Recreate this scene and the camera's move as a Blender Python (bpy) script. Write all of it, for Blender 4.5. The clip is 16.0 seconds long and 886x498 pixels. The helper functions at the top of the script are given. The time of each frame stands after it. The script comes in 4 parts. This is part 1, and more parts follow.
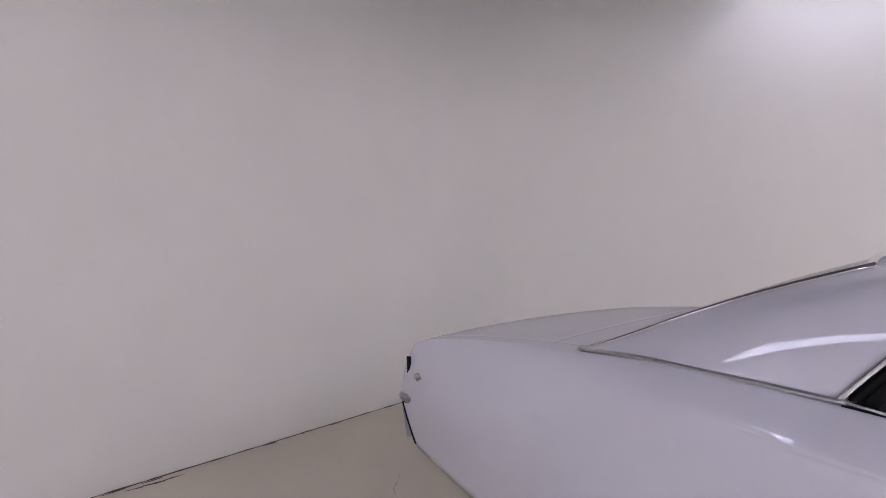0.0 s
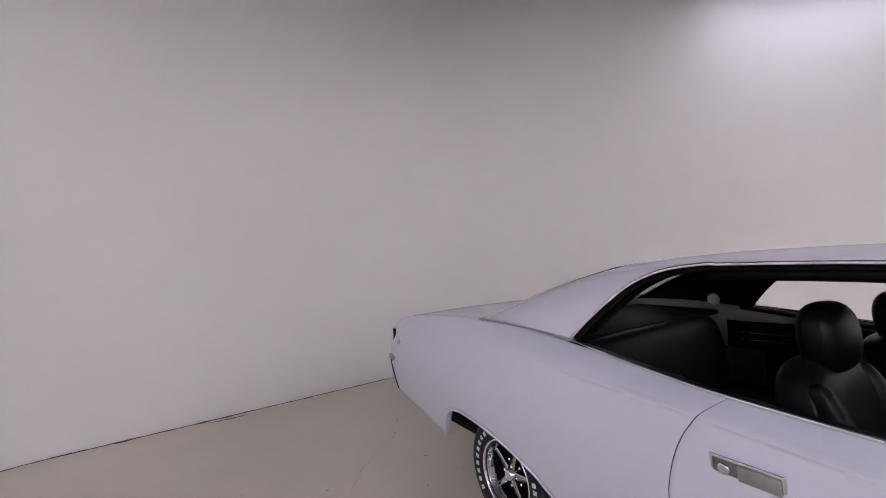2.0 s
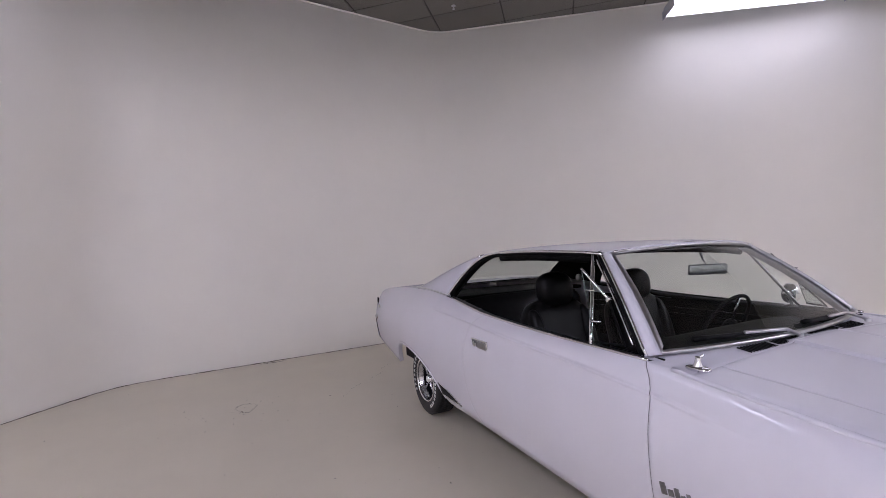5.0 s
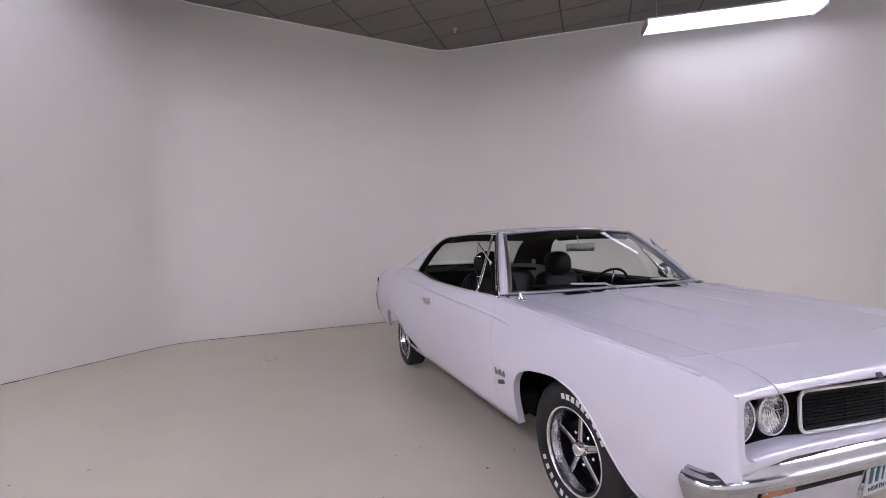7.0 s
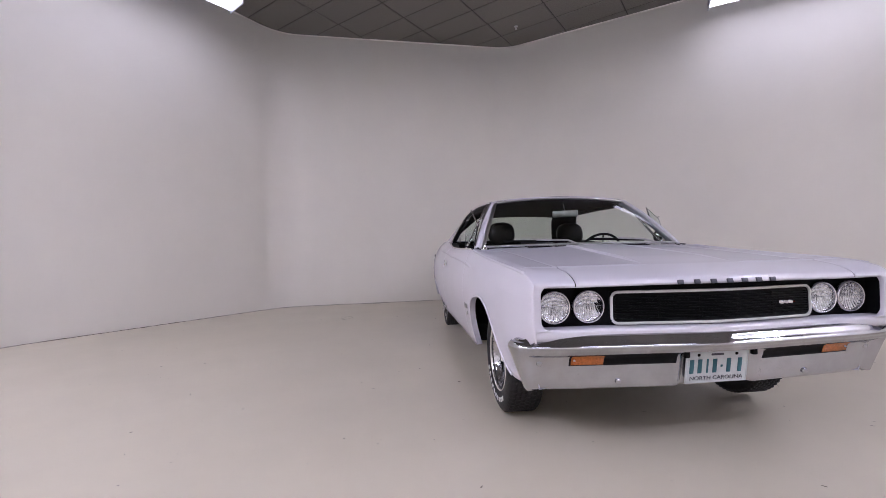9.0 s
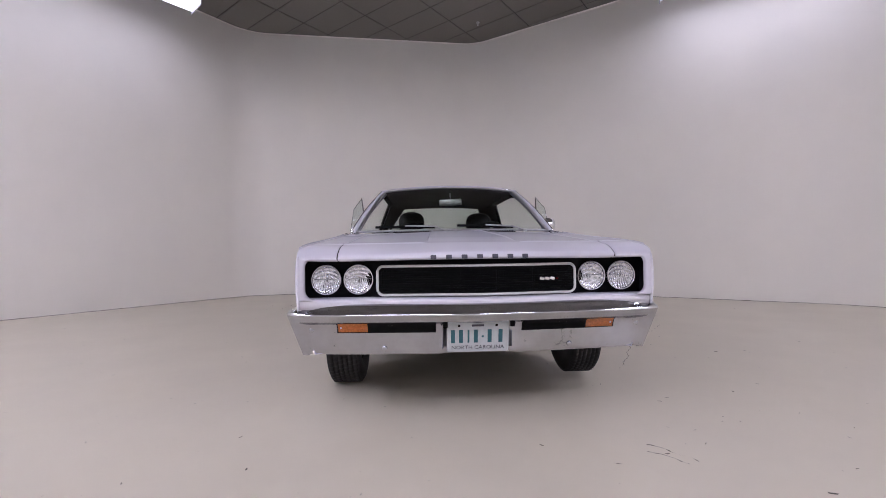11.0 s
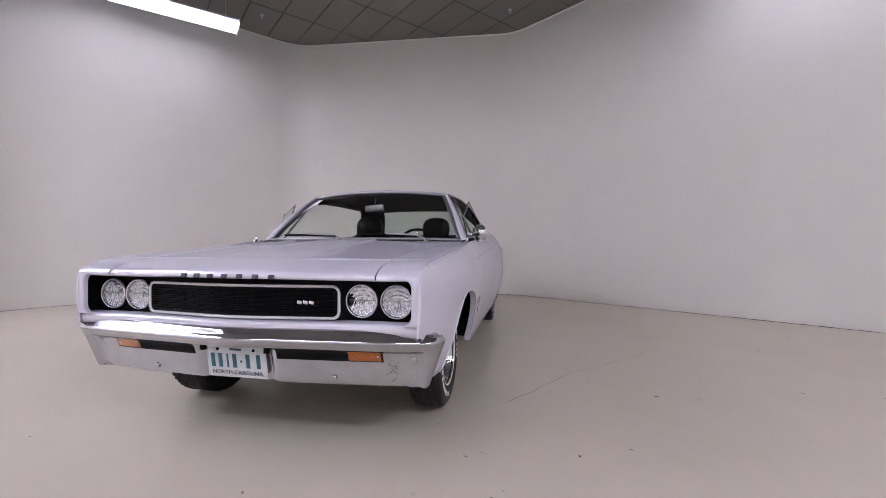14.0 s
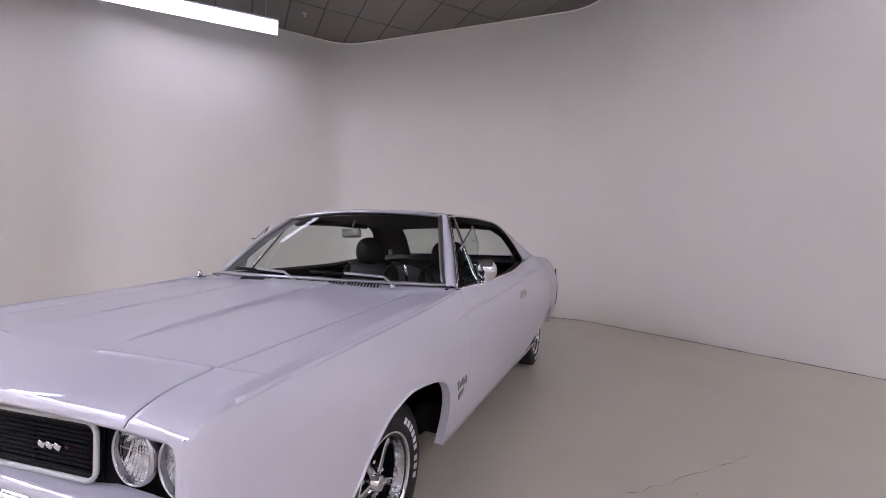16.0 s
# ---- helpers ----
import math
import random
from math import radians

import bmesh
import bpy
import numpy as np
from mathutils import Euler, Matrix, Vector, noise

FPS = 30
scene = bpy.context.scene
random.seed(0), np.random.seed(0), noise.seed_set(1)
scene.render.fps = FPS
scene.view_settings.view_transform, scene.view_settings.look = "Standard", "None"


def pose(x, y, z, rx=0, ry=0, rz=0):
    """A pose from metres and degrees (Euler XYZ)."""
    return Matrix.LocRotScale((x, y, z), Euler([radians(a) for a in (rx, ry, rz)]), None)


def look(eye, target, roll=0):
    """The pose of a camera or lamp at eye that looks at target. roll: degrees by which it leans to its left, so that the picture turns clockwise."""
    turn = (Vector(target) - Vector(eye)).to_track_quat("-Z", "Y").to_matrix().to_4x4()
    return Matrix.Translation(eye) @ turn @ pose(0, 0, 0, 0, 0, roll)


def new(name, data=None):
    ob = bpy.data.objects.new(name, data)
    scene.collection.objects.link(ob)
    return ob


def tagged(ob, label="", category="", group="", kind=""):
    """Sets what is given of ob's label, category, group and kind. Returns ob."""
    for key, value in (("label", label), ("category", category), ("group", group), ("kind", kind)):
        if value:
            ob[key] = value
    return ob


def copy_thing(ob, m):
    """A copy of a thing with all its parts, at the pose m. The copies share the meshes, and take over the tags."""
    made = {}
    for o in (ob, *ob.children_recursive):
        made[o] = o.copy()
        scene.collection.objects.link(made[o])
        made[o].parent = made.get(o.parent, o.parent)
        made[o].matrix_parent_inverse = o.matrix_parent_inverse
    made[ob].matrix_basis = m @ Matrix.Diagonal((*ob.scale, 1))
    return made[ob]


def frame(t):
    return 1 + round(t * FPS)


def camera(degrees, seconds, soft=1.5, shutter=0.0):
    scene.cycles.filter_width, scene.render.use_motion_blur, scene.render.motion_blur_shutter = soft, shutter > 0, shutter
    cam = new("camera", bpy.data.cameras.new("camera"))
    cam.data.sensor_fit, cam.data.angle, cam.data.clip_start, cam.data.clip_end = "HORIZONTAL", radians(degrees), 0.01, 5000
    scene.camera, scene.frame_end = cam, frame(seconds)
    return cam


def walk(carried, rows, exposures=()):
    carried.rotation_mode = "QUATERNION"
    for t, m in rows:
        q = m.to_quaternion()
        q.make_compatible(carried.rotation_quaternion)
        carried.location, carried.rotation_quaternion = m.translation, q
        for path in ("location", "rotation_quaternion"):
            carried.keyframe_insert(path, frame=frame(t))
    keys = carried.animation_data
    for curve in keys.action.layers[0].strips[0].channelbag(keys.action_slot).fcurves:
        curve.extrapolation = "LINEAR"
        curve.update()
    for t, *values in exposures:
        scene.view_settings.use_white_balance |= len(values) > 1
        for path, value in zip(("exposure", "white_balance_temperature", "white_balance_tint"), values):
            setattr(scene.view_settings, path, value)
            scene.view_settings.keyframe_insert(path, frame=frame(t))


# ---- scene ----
cam = camera(93.0, 16.0, soft=0.5)
PATH = [
    (0, (-2.023, 2.202, 1.405), (-0.81, 3.79, 1.474), -2.3),
    (0.5, (-2.171, 1.992, 1.467), (-0.941, 3.569, 1.498), -2.4),
    (1, (-2.195, 1.718, 1.448), (-1.02, 3.336, 1.483), -2.5),
    (1.5, (-2.163, 1.462, 1.455), (-1.041, 3.118, 1.464), -2.7),
    (2, (-2.174, 1.158, 1.45), (-1.125, 2.86, 1.487), -2.8),
    (2.5, (-2.197, 0.866, 1.437), (-1.197, 2.598, 1.47), -2.2),
    (3, (-2.158, 0.611, 1.405), (-1.188, 2.36, 1.436), -2.5),
    (3.5, (-2.154, 0.317, 1.388), (-1.209, 2.08, 1.428), -2.3),
    (4, (-2.214, -0.018, 1.413), (-1.292, 1.757, 1.437), -2.2),
    (4.2, (-2.211, -0.117, 1.412), (-1.3, 1.663, 1.435), -2.5),
    (6.3, (-2.133, -1.186, 1.349), (-1.35, 0.655, 1.347), -1.8),
    (6.5, (-2.101, -1.314, 1.322), (-1.334, 0.533, 1.329), -1.9),
    (7, (-2.039, -1.629, 1.244), (-1.329, 0.241, 1.258), -1.7),
    (7.5, (-1.979, -1.883, 1.15), (-1.381, 0.026, 1.154), -1.2),
    (8, (-1.821, -2.099, 1.055), (-1.386, -0.147, 1.061), -1.6),
    (8.5, (-1.63, -2.297, 0.989), (-1.346, -0.317, 1.003), -1.5),
    (8.7, (-1.539, -2.389, 0.969), (-1.294, -0.405, 0.987), -1.6),
    (10.8, (-0.412, -2.76, 0.841), (-0.289, -0.764, 0.85), -0.7),
    (11, (-0.28, -2.772, 0.824), (-0.166, -0.775, 0.833), -0.8),
    (11.5, (0.017, -2.791, 0.816), (0.111, -0.793, 0.83), -0.5),
    (12, (0.297, -2.825, 0.798), (0.35, -0.826, 0.815), -0.5),
    (12.5, (0.565, -2.794, 0.806), (0.526, -0.795, 0.817), -0.3),
    (13, (0.851, -2.71, 0.85), (0.702, -0.715, 0.858), -0.4),
    (13.5, (1.101, -2.602, 0.876), (0.826, -0.621, 0.882), -0.2),
    (14, (1.278, -2.412, 0.92), (0.869, -0.454, 0.915), 0.2),
    (14.5, (1.416, -2.16, 0.991), (0.923, -0.222, 0.986), 0.5),
    (15, (1.533, -1.915, 1.053), (0.957, 0.0, 1.044), 0.6),
    (15.5, (1.579, -1.637, 1.12), (0.885, 0.239, 1.112), 1.0),
    (16, (1.575, -1.331, 1.173), (0.798, 0.512, 1.162), 1.1),
]
walk(cam, [(t, look(eye, target, roll)) for t, eye, target, roll in PATH],
     exposures=[(0.0, 0.71, 5980, 24.5), (16.0, 0.71, 5980, 24.5)])

# ---- light ----
world = bpy.data.worlds.new("world")
scene.world = world
world.use_nodes = True
world.node_tree.nodes["Background"].inputs[0].default_value = (0.8, 0.8, 0.85, 1)
world.node_tree.nodes["Background"].inputs[1].default_value = 0.02
LAMP_POWER = 2.0
# strengths of the added fill lamps, all out of view
FRONT_FILL_POWER = 24.0
MIDDLE_FILL_POWER = 9.0
SIDE_FILL_POWER = 20.0


# ---- materials ----
def material(name, color, rough=0.5, metal=0.0, vary=0.0, scale=8.0, bump=0.0, bump_scale=60.0, coat=0.0,
             rough_vary=0.0, color_b=None, glow=0.0, spec=0.5):
    m = bpy.data.materials.new(name)
    m.use_nodes = True
    nt = m.node_tree
    b = nt.nodes["Principled BSDF"]
    b.inputs["Base Color"].default_value = (*color, 1)
    b.inputs["Roughness"].default_value = rough
    b.inputs["Metallic"].default_value = metal
    b.inputs["Coat Weight"].default_value = coat
    b.inputs["Specular IOR Level"].default_value = spec
    b.inputs["Coat Roughness"].default_value = 0.015
    if glow:
        b.inputs["Emission Color"].default_value = (*color, 1)
        b.inputs["Emission Strength"].default_value = glow
    geo = nt.nodes.new("ShaderNodeNewGeometry")
    if vary or color_b:
        n = nt.nodes.new("ShaderNodeTexNoise")
        n.inputs["Scale"].default_value = scale
        n.inputs["Detail"].default_value = 6
        n.inputs["Roughness"].default_value = 0.6
        nt.links.new(geo.outputs["Position"], n.inputs["Vector"])
        mix = nt.nodes.new("ShaderNodeMix")
        mix.data_type = "RGBA"
        other = color_b or tuple(c * (1 - vary) for c in color)
        mix.inputs[6].default_value = (*color, 1)
        mix.inputs[7].default_value = (*other, 1)
        ramp = nt.nodes.new("ShaderNodeMapRange")
        ramp.inputs[1].default_value, ramp.inputs[2].default_value = 0.35, 0.7
        nt.links.new(n.outputs["Fac"], ramp.inputs[0])
        nt.links.new(ramp.outputs[0], mix.inputs[0])
        nt.links.new(mix.outputs[2], b.inputs["Base Color"])
        if rough_vary:
            r = nt.nodes.new("ShaderNodeMapRange")
            r.inputs[3].default_value, r.inputs[4].default_value = rough, rough + rough_vary
            nt.links.new(n.outputs["Fac"], r.inputs[0])
            nt.links.new(r.outputs[0], b.inputs["Roughness"])
    if bump:
        n2 = nt.nodes.new("ShaderNodeTexNoise")
        n2.inputs["Scale"].default_value = bump_scale
        n2.inputs["Detail"].default_value = 4
        nt.links.new(geo.outputs["Position"], n2.inputs["Vector"])
        bp = nt.nodes.new("ShaderNodeBump")
        bp.inputs["Strength"].default_value = bump
        bp.inputs["Distance"].default_value = 0.01
        nt.links.new(n2.outputs["Fac"], bp.inputs["Height"])
        nt.links.new(bp.outputs["Normal"], b.inputs["Normal"])
    return m


def glass_material(name, tint, thin=0.06):
    """Thin flat glass: mostly clear, mirror-like at grazing angles."""
    m = bpy.data.materials.new(name)
    m.use_nodes = True
    nt = m.node_tree
    nt.nodes.remove(nt.nodes["Principled BSDF"])
    out = nt.nodes["Material Output"]
    clear = nt.nodes.new("ShaderNodeBsdfTransparent")
    clear.inputs[0].default_value = (*tint, 1)
    gloss = nt.nodes.new("ShaderNodeBsdfGlossy")
    gloss.inputs["Roughness"].default_value = 0.01
    lw = nt.nodes.new("ShaderNodeLayerWeight")
    power = nt.nodes.new("ShaderNodeMath")
    power.operation = "POWER"
    power.inputs[1].default_value = 4.5
    scaled = nt.nodes.new("ShaderNodeMath")
    scaled.operation = "MULTIPLY_ADD"
    scaled.inputs[1].default_value, scaled.inputs[2].default_value = 0.85, thin
    nt.links.new(lw.outputs["Facing"], power.inputs[0])
    nt.links.new(power.outputs[0], scaled.inputs[0])
    mix = nt.nodes.new("ShaderNodeMixShader")
    nt.links.new(scaled.outputs[0], mix.inputs[0])
    nt.links.new(clear.outputs[0], mix.inputs[1])
    nt.links.new(gloss.outputs[0], mix.inputs[2])
    nt.links.new(mix.outputs[0], out.inputs[0])
    return m


def lacquer(m, ior):
    m.node_tree.nodes["Principled BSDF"].inputs["Coat IOR"].default_value = ior
    return m


PAINT = lacquer(material("white car paint", (0.685, 0.67, 0.738), 0.5, coat=0.64, vary=0.03, scale=3.0, spec=0.08), 2.3)
CHROME = material("chrome", (0.80, 0.80, 0.82), 0.06, metal=1.0, vary=0.12, scale=14.0, rough_vary=0.08)
CHROME_WORN = material("worn chrome bumper", (0.52, 0.52, 0.55), 0.035, metal=1.0, vary=0.15, scale=9.0, rough_vary=0.03,
                       bump=0.10, bump_scale=9.0)
# colour mottle and dimples stand in for broken reflections on the rim band
CHROME_MOTTLED = material("dimpled chrome with reflection mottle", (0.55, 0.55, 0.57), 0.12, metal=1.0, vary=0.4, scale=45.0, bump=0.35, bump_scale=38.0)
STEEL = material("brushed trim", (0.55, 0.55, 0.56), 0.3, metal=1.0, vary=0.2, scale=30.0)
STEEL_BRIGHT = material("bright cast metal", (0.62, 0.62, 0.64), 0.22, metal=1.0, vary=0.2, scale=40.0)
STEEL_DARK = material("grey cast metal", (0.30, 0.30, 0.31), 0.35, metal=1.0, vary=0.25, scale=40.0)
BLACK = material("black satin", (0.005, 0.005, 0.0055), 0.45, spec=0.08, vary=0.3, scale=20.0)
GUNMETAL = material("dark grey argent panel", (0.007, 0.007, 0.008), 0.45, spec=0.05, vary=0.25, scale=25.0, bump=0.05, bump_scale=120)
VINYL = material("black vinyl", (0.006, 0.0055, 0.0055), 0.34, spec=0.13, vary=0.4, scale=9.0, bump=0.07, bump_scale=240.0)
TRIM = material("black interior trim", (0.0025, 0.0024, 0.0024), 0.55, spec=0.10, vary=0.4, scale=9.0, bump=0.2, bump_scale=180.0)
CARPET = material("black carpet", (0.006, 0.006, 0.006), 0.95, spec=0.1, vary=0.4, scale=60.0)
UNDER = material("undercoat", (0.015, 0.014, 0.013), 0.9, spec=0.15, vary=0.4, scale=15.0)
RUBBER = material("tyre rubber", (0.014, 0.0135, 0.0135), 0.6, vary=0.35, scale=18.0, bump=0.15, bump_scale=150.0)
WHITE_RUBBER = material("white rubber letters", (0.72, 0.72, 0.70), 0.6, vary=0.15, scale=50.0)
AMBER = material("amber lens", (0.60, 0.17, 0.03), 0.18, vary=0.45, scale=120.0, coat=0.5)
RED = material("red lens", (0.16, 0.01, 0.01), 0.2, coat=0.5)
WHITE_PLASTIC = material("white plastic", (0.62, 0.62, 0.60), 0.4)
PLATE = material("pale plate", (0.62, 0.65, 0.66), 0.45, vary=0.12, scale=30.0)
PLATE_INK = material("teal plate ink", (0.03, 0.13, 0.16), 0.5)
DARK_INK = material("dark plate ink", (0.06, 0.06, 0.08), 0.5)
GLASS_EDGE = material("ground glass edge", (0.10, 0.13, 0.12), 0.25, vary=0.2, scale=60.0)
GLASS = glass_material("window glass", (0.80, 0.86, 0.82))
WALL = material("white wall paint", (0.84, 0.807, 0.738), 0.62, vary=0.035, scale=0.9, bump=0.04, bump_scale=35.0)
CEILING = material("grey ceiling tile", (0.20, 0.187, 0.166), 0.9, vary=0.22, scale=45.0, bump=0.5, bump_scale=140.0)
GRID = material("ceiling grid", (0.045, 0.042, 0.037), 0.6)
HOUSING = material("lamp housing", (0.42, 0.42, 0.45), 0.45)
TUBE = material("lamp diffuser", (0.88, 0.90, 1.0), 0.5, glow=LAMP_POWER)
# glow of the unseen lamps added to brighten walls, floor and car
FILL_MIDDLE = material("middle fill diffuser", (0.88, 0.90, 1.0), 0.5, glow=MIDDLE_FILL_POWER)
FILL_SIDE = material("side fill diffuser", (0.88, 0.90, 1.0), 0.5, glow=SIDE_FILL_POWER)
FILL_FRONT = material("front fill diffuser", (0.88, 0.90, 1.0), 0.5, glow=FRONT_FILL_POWER)
CRACK = material("dark crack", (0.13, 0.11, 0.085), 0.9, vary=0.5, scale=40.0)
CHIP = material("bare chip in the paint", (0.06, 0.05, 0.04), 0.85, scale=2.3, color_b=(0.32, 0.28, 0.22))


def floor_material():
    m = material("cream painted concrete", (0.69, 0.625, 0.50), 0.25, vary=0.06, scale=1.4, rough_vary=0.10, bump=0.05, bump_scale=9.0)
    nt = m.node_tree
    b = nt.nodes["Principled BSDF"]
    geo = next(n for n in nt.nodes if n.type == "NEW_GEOMETRY")
    old = b.inputs["Base Color"].links[0].from_socket
    spots = nt.nodes.new("ShaderNodeTexNoise")
    spots.inputs["Scale"].default_value = 26.0
    spots.inputs["Detail"].default_value = 3
    nt.links.new(geo.outputs["Position"], spots.inputs["Vector"])
    r = nt.nodes.new("ShaderNodeMapRange")
    r.inputs[1].default_value, r.inputs[2].default_value = 0.73, 0.78
    nt.links.new(spots.outputs["Fac"], r.inputs[0])
    mix = nt.nodes.new("ShaderNodeMix")
    mix.data_type = "RGBA"
    mix.inputs[7].default_value = (0.30, 0.26, 0.21, 1)
    nt.links.new(r.outputs[0], mix.inputs[0])
    nt.links.new(old, mix.inputs[6])
    nt.links.new(mix.outputs[2], b.inputs["Base Color"])
    return m


FLOOR = floor_material()


# ---- mesh helpers ----
def smooth(*keys):
    """A smooth curve through (x, y) keys that never overshoots."""
    xs = np.array([k[0] for k in keys], float)
    ys = np.array([k[1] for k in keys], float)
    d = np.diff(ys) / np.diff(xs)
    m = np.concatenate([[d[0]], np.where(d[:-1] * d[1:] > 0, 2 * d[:-1] * d[1:] / (d[:-1] + d[1:] + 1e-12), 0), [d[-1]]])

    def f(x):
        x = min(max(x, xs[0]), xs[-1])
        i = min(max(int(np.searchsorted(xs, x)) - 1, 0), len(xs) - 2)
        h = xs[i + 1] - xs[i]
        t = (x - xs[i]) / h
        return float((2 * t**3 - 3 * t**2 + 1) * ys[i] + (t**3 - 2 * t**2 + t) * h * m[i]
                     + (-2 * t**3 + 3 * t**2) * ys[i + 1] + (t**3 - t**2) * h * m[i + 1])
    return f


def path3(points, n):
    """n points on a smooth curve through the given points."""
    p = [Vector(q) for q in points]
    s = [0.0]
    for a, b in zip(p, p[1:]):
        s.append(s[-1] + (b - a).length)
    fs = [smooth(*[(s[i], p[i][k]) for i in range(len(p))]) for k in range(3)]
    return [Vector([f(s[-1] * i / (n - 1)) for f in fs]) for i in range(n)]


def link(name, mesh, mat, parent=None, label=""):
    ob = new(name, mesh)
    if mat:
        mesh.materials.append(mat)
    if parent is not None:
        ob.parent = parent
    return tagged(ob, label)


def part(name, bm, mat, parent=None, label="", flat=False):
    mesh = bpy.data.meshes.new(name)
    for f in bm.faces:
        f.smooth = not flat
    bm.to_mesh(mesh)
    bm.free()
    return link(name, mesh, mat, parent, label)


def sheet(name, rows, mat, parent=None, label="", flip=False, thick=0.0, closed=False, out=(0, 0, 1)):
    """A smooth sheet over rows of points, turned so that its middle faces the way out; thick: metres of depth behind it."""
    nu, nv = len(rows[0]), len(rows)
    verts = [tuple(p) for r in rows for p in r]
    faces = []
    for j in range(nv - 1):
        for i in range(nu - (0 if closed else 1)):
            k = (i + 1) % nu
            faces.append((j * nu + i, j * nu + k, (j + 1) * nu + k, (j + 1) * nu + i))
    mesh = bpy.data.meshes.new(name)
    mesh.from_pydata(verts, [], faces)
    mesh.update()
    total = Vector((0, 0, 0))
    for p in mesh.polygons:
        total += p.normal * p.area
    if total.dot(Vector(out)) < 0:
        mesh.flip_normals()
    for p in mesh.polygons:
        p.use_smooth = True
    ob = link(name, mesh, mat, parent, label)
    if thick:
        mod = ob.modifiers.new("depth", "SOLIDIFY")
        mod.thickness, mod.offset = thick, -1.0
        even_out = ob.modifiers.new("even shading", "WEIGHTED_NORMAL")
        even_out.mode, even_out.weight = "FACE_AREA", 90
    return ob


def box_bm(size, at=(0, 0, 0), bevel=0.0, turn=(0, 0, 0), bm=None, segments=2):
    bm = bm or bmesh.new()
    made = bmesh.ops.create_cube(bm, size=1.0)
    m = pose(*at, *turn) @ Matrix.Diagonal((*size, 1))
    bmesh.ops.transform(bm, matrix=m, verts=made["verts"])
    if bevel:
        edges = list({e for v in made["verts"] for e in v.link_edges})
        bmesh.ops.bevel(bm, geom=edges, offset=bevel, segments=segments, affect="EDGES", profile=0.5)
    return bm


def pillow_bm(size, at, turn=(0, 0, 0), e=0.45, n=28, bm=None):
    """A soft rounded block (a superellipsoid)."""
    bm = bm or bmesh.new()

    def sp(v, p):
        return math.copysign(abs(v) ** p, v)
    m = pose(*at, *turn)
    rings = []
    for j in range(n // 2 + 1):
        a = -math.pi / 2 + math.pi * j / (n // 2)
        ring = []
        for i in range(n):
            b = 2 * math.pi * i / n
            ring.append(bm.verts.new(m @ Vector((size[0] / 2 * sp(math.cos(a), e) * sp(math.cos(b), e),
                                                 size[1] / 2 * sp(math.cos(a), e) * sp(math.sin(b), e),
                                                 size[2] / 2 * sp(math.sin(a), e)))))
        rings.append(ring)
    for j in range(n // 2):
        for i in range(n):
            bm.faces.new((rings[j][i], rings[j][(i + 1) % n], rings[j + 1][(i + 1) % n], rings[j + 1][i]))
    bmesh.ops.remove_doubles(bm, verts=bm.verts[:], dist=0.0004)
    return bm


def lathe_bm(profile, n=48, m=None, bm=None, wobble=None):
    """Turns (radius, along) pairs round the local x axis."""
    bm = bm or bmesh.new()
    m = m or Matrix()
    rings = []
    for k, (r, x) in enumerate(profile):
        ring = []
        for i in range(n):
            a = 2 * math.pi * i / n
            rr = r - (wobble(k, i) if wobble else 0)
            ring.append(bm.verts.new(m @ Vector((x, rr * math.cos(a), rr * math.sin(a)))))
        rings.append(ring)
    for a, b in zip(rings, rings[1:]):
        for i in range(n):
            bm.faces.new((a[i], a[(i + 1) % n], b[(i + 1) % n], b[i]))
    for ring, r in ((rings[0], profile[0][0]), (rings[-1], profile[-1][0])):
        if r < 0.002:
            bmesh.ops.pointmerge(bm, verts=ring, merge_co=sum((v.co for v in ring), Vector()) / n)
    bmesh.ops.recalc_face_normals(bm, faces=bm.faces[:])
    return bm


def rod_bm(points, radius, sides=10, squash=1.0, closed=False, bm=None):
    """A rounded bar along points; squash flattens it in z."""
    bm = bm or bmesh.new()
    pts = [Vector(p) for p in points]
    n = len(pts)
    rings = []
    for i, p in enumerate(pts):
        a = pts[(i - 1) % n] if (closed or i) else p
        b = pts[(i + 1) % n] if (closed or i < n - 1) else p
        d = (b - a).normalized()
        up = Vector((0, 0, 1)) if abs(d.z) < 0.9 else Vector((0, 1, 0))
        s = d.cross(up).normalized()
        u = s.cross(d).normalized()
        rings.append([bm.verts.new(p + radius * (s * math.cos(2 * math.pi * k / sides) + squash * u * math.sin(2 * math.pi * k / sides)))
                      for k in range(sides)])
    for i in range(n if closed else n - 1):
        a, b = rings[i], rings[(i + 1) % n]
        for k in range(sides):
            bm.faces.new((a[k], a[(k + 1) % sides], b[(k + 1) % sides], b[k]))
    if not closed:
        bm.faces.new(rings[0][::-1])
        bm.faces.new(rings[-1])
    bmesh.ops.recalc_face_normals(bm, faces=bm.faces[:])
    return bm


# ---- the room ----
CEILING_Z = 5.17


def rounded(corners, n=14):
    """A closed outline through corners (x, y, rounding radius)."""
    out = []
    k = len(corners)
    for i in range(k):
        a, b, c = (Vector(corners[(i + d) % k][:2]) for d in (-1, 0, 1))
        r = corners[i][2]
        u, v = (a - b).normalized(), (c - b).normalized()
        half = math.acos(max(-1, min(1, u.dot(v)))) / 2
        cut = r / math.tan(half)
        mid = b + (u + v).normalized() * r / math.sin(half)
        p, q = b + u * cut, b + v * cut
        a0 = math.atan2(*(p - mid).yx)
        a1 = math.atan2(*(q - mid).yx)
        d = (a1 - a0 + math.pi) % (2 * math.pi) - math.pi
        out += [(mid.x + r * math.cos(a0 + d * j / n), mid.y + r * math.sin(a0 + d * j / n)) for j in range(n + 1)]
    return out


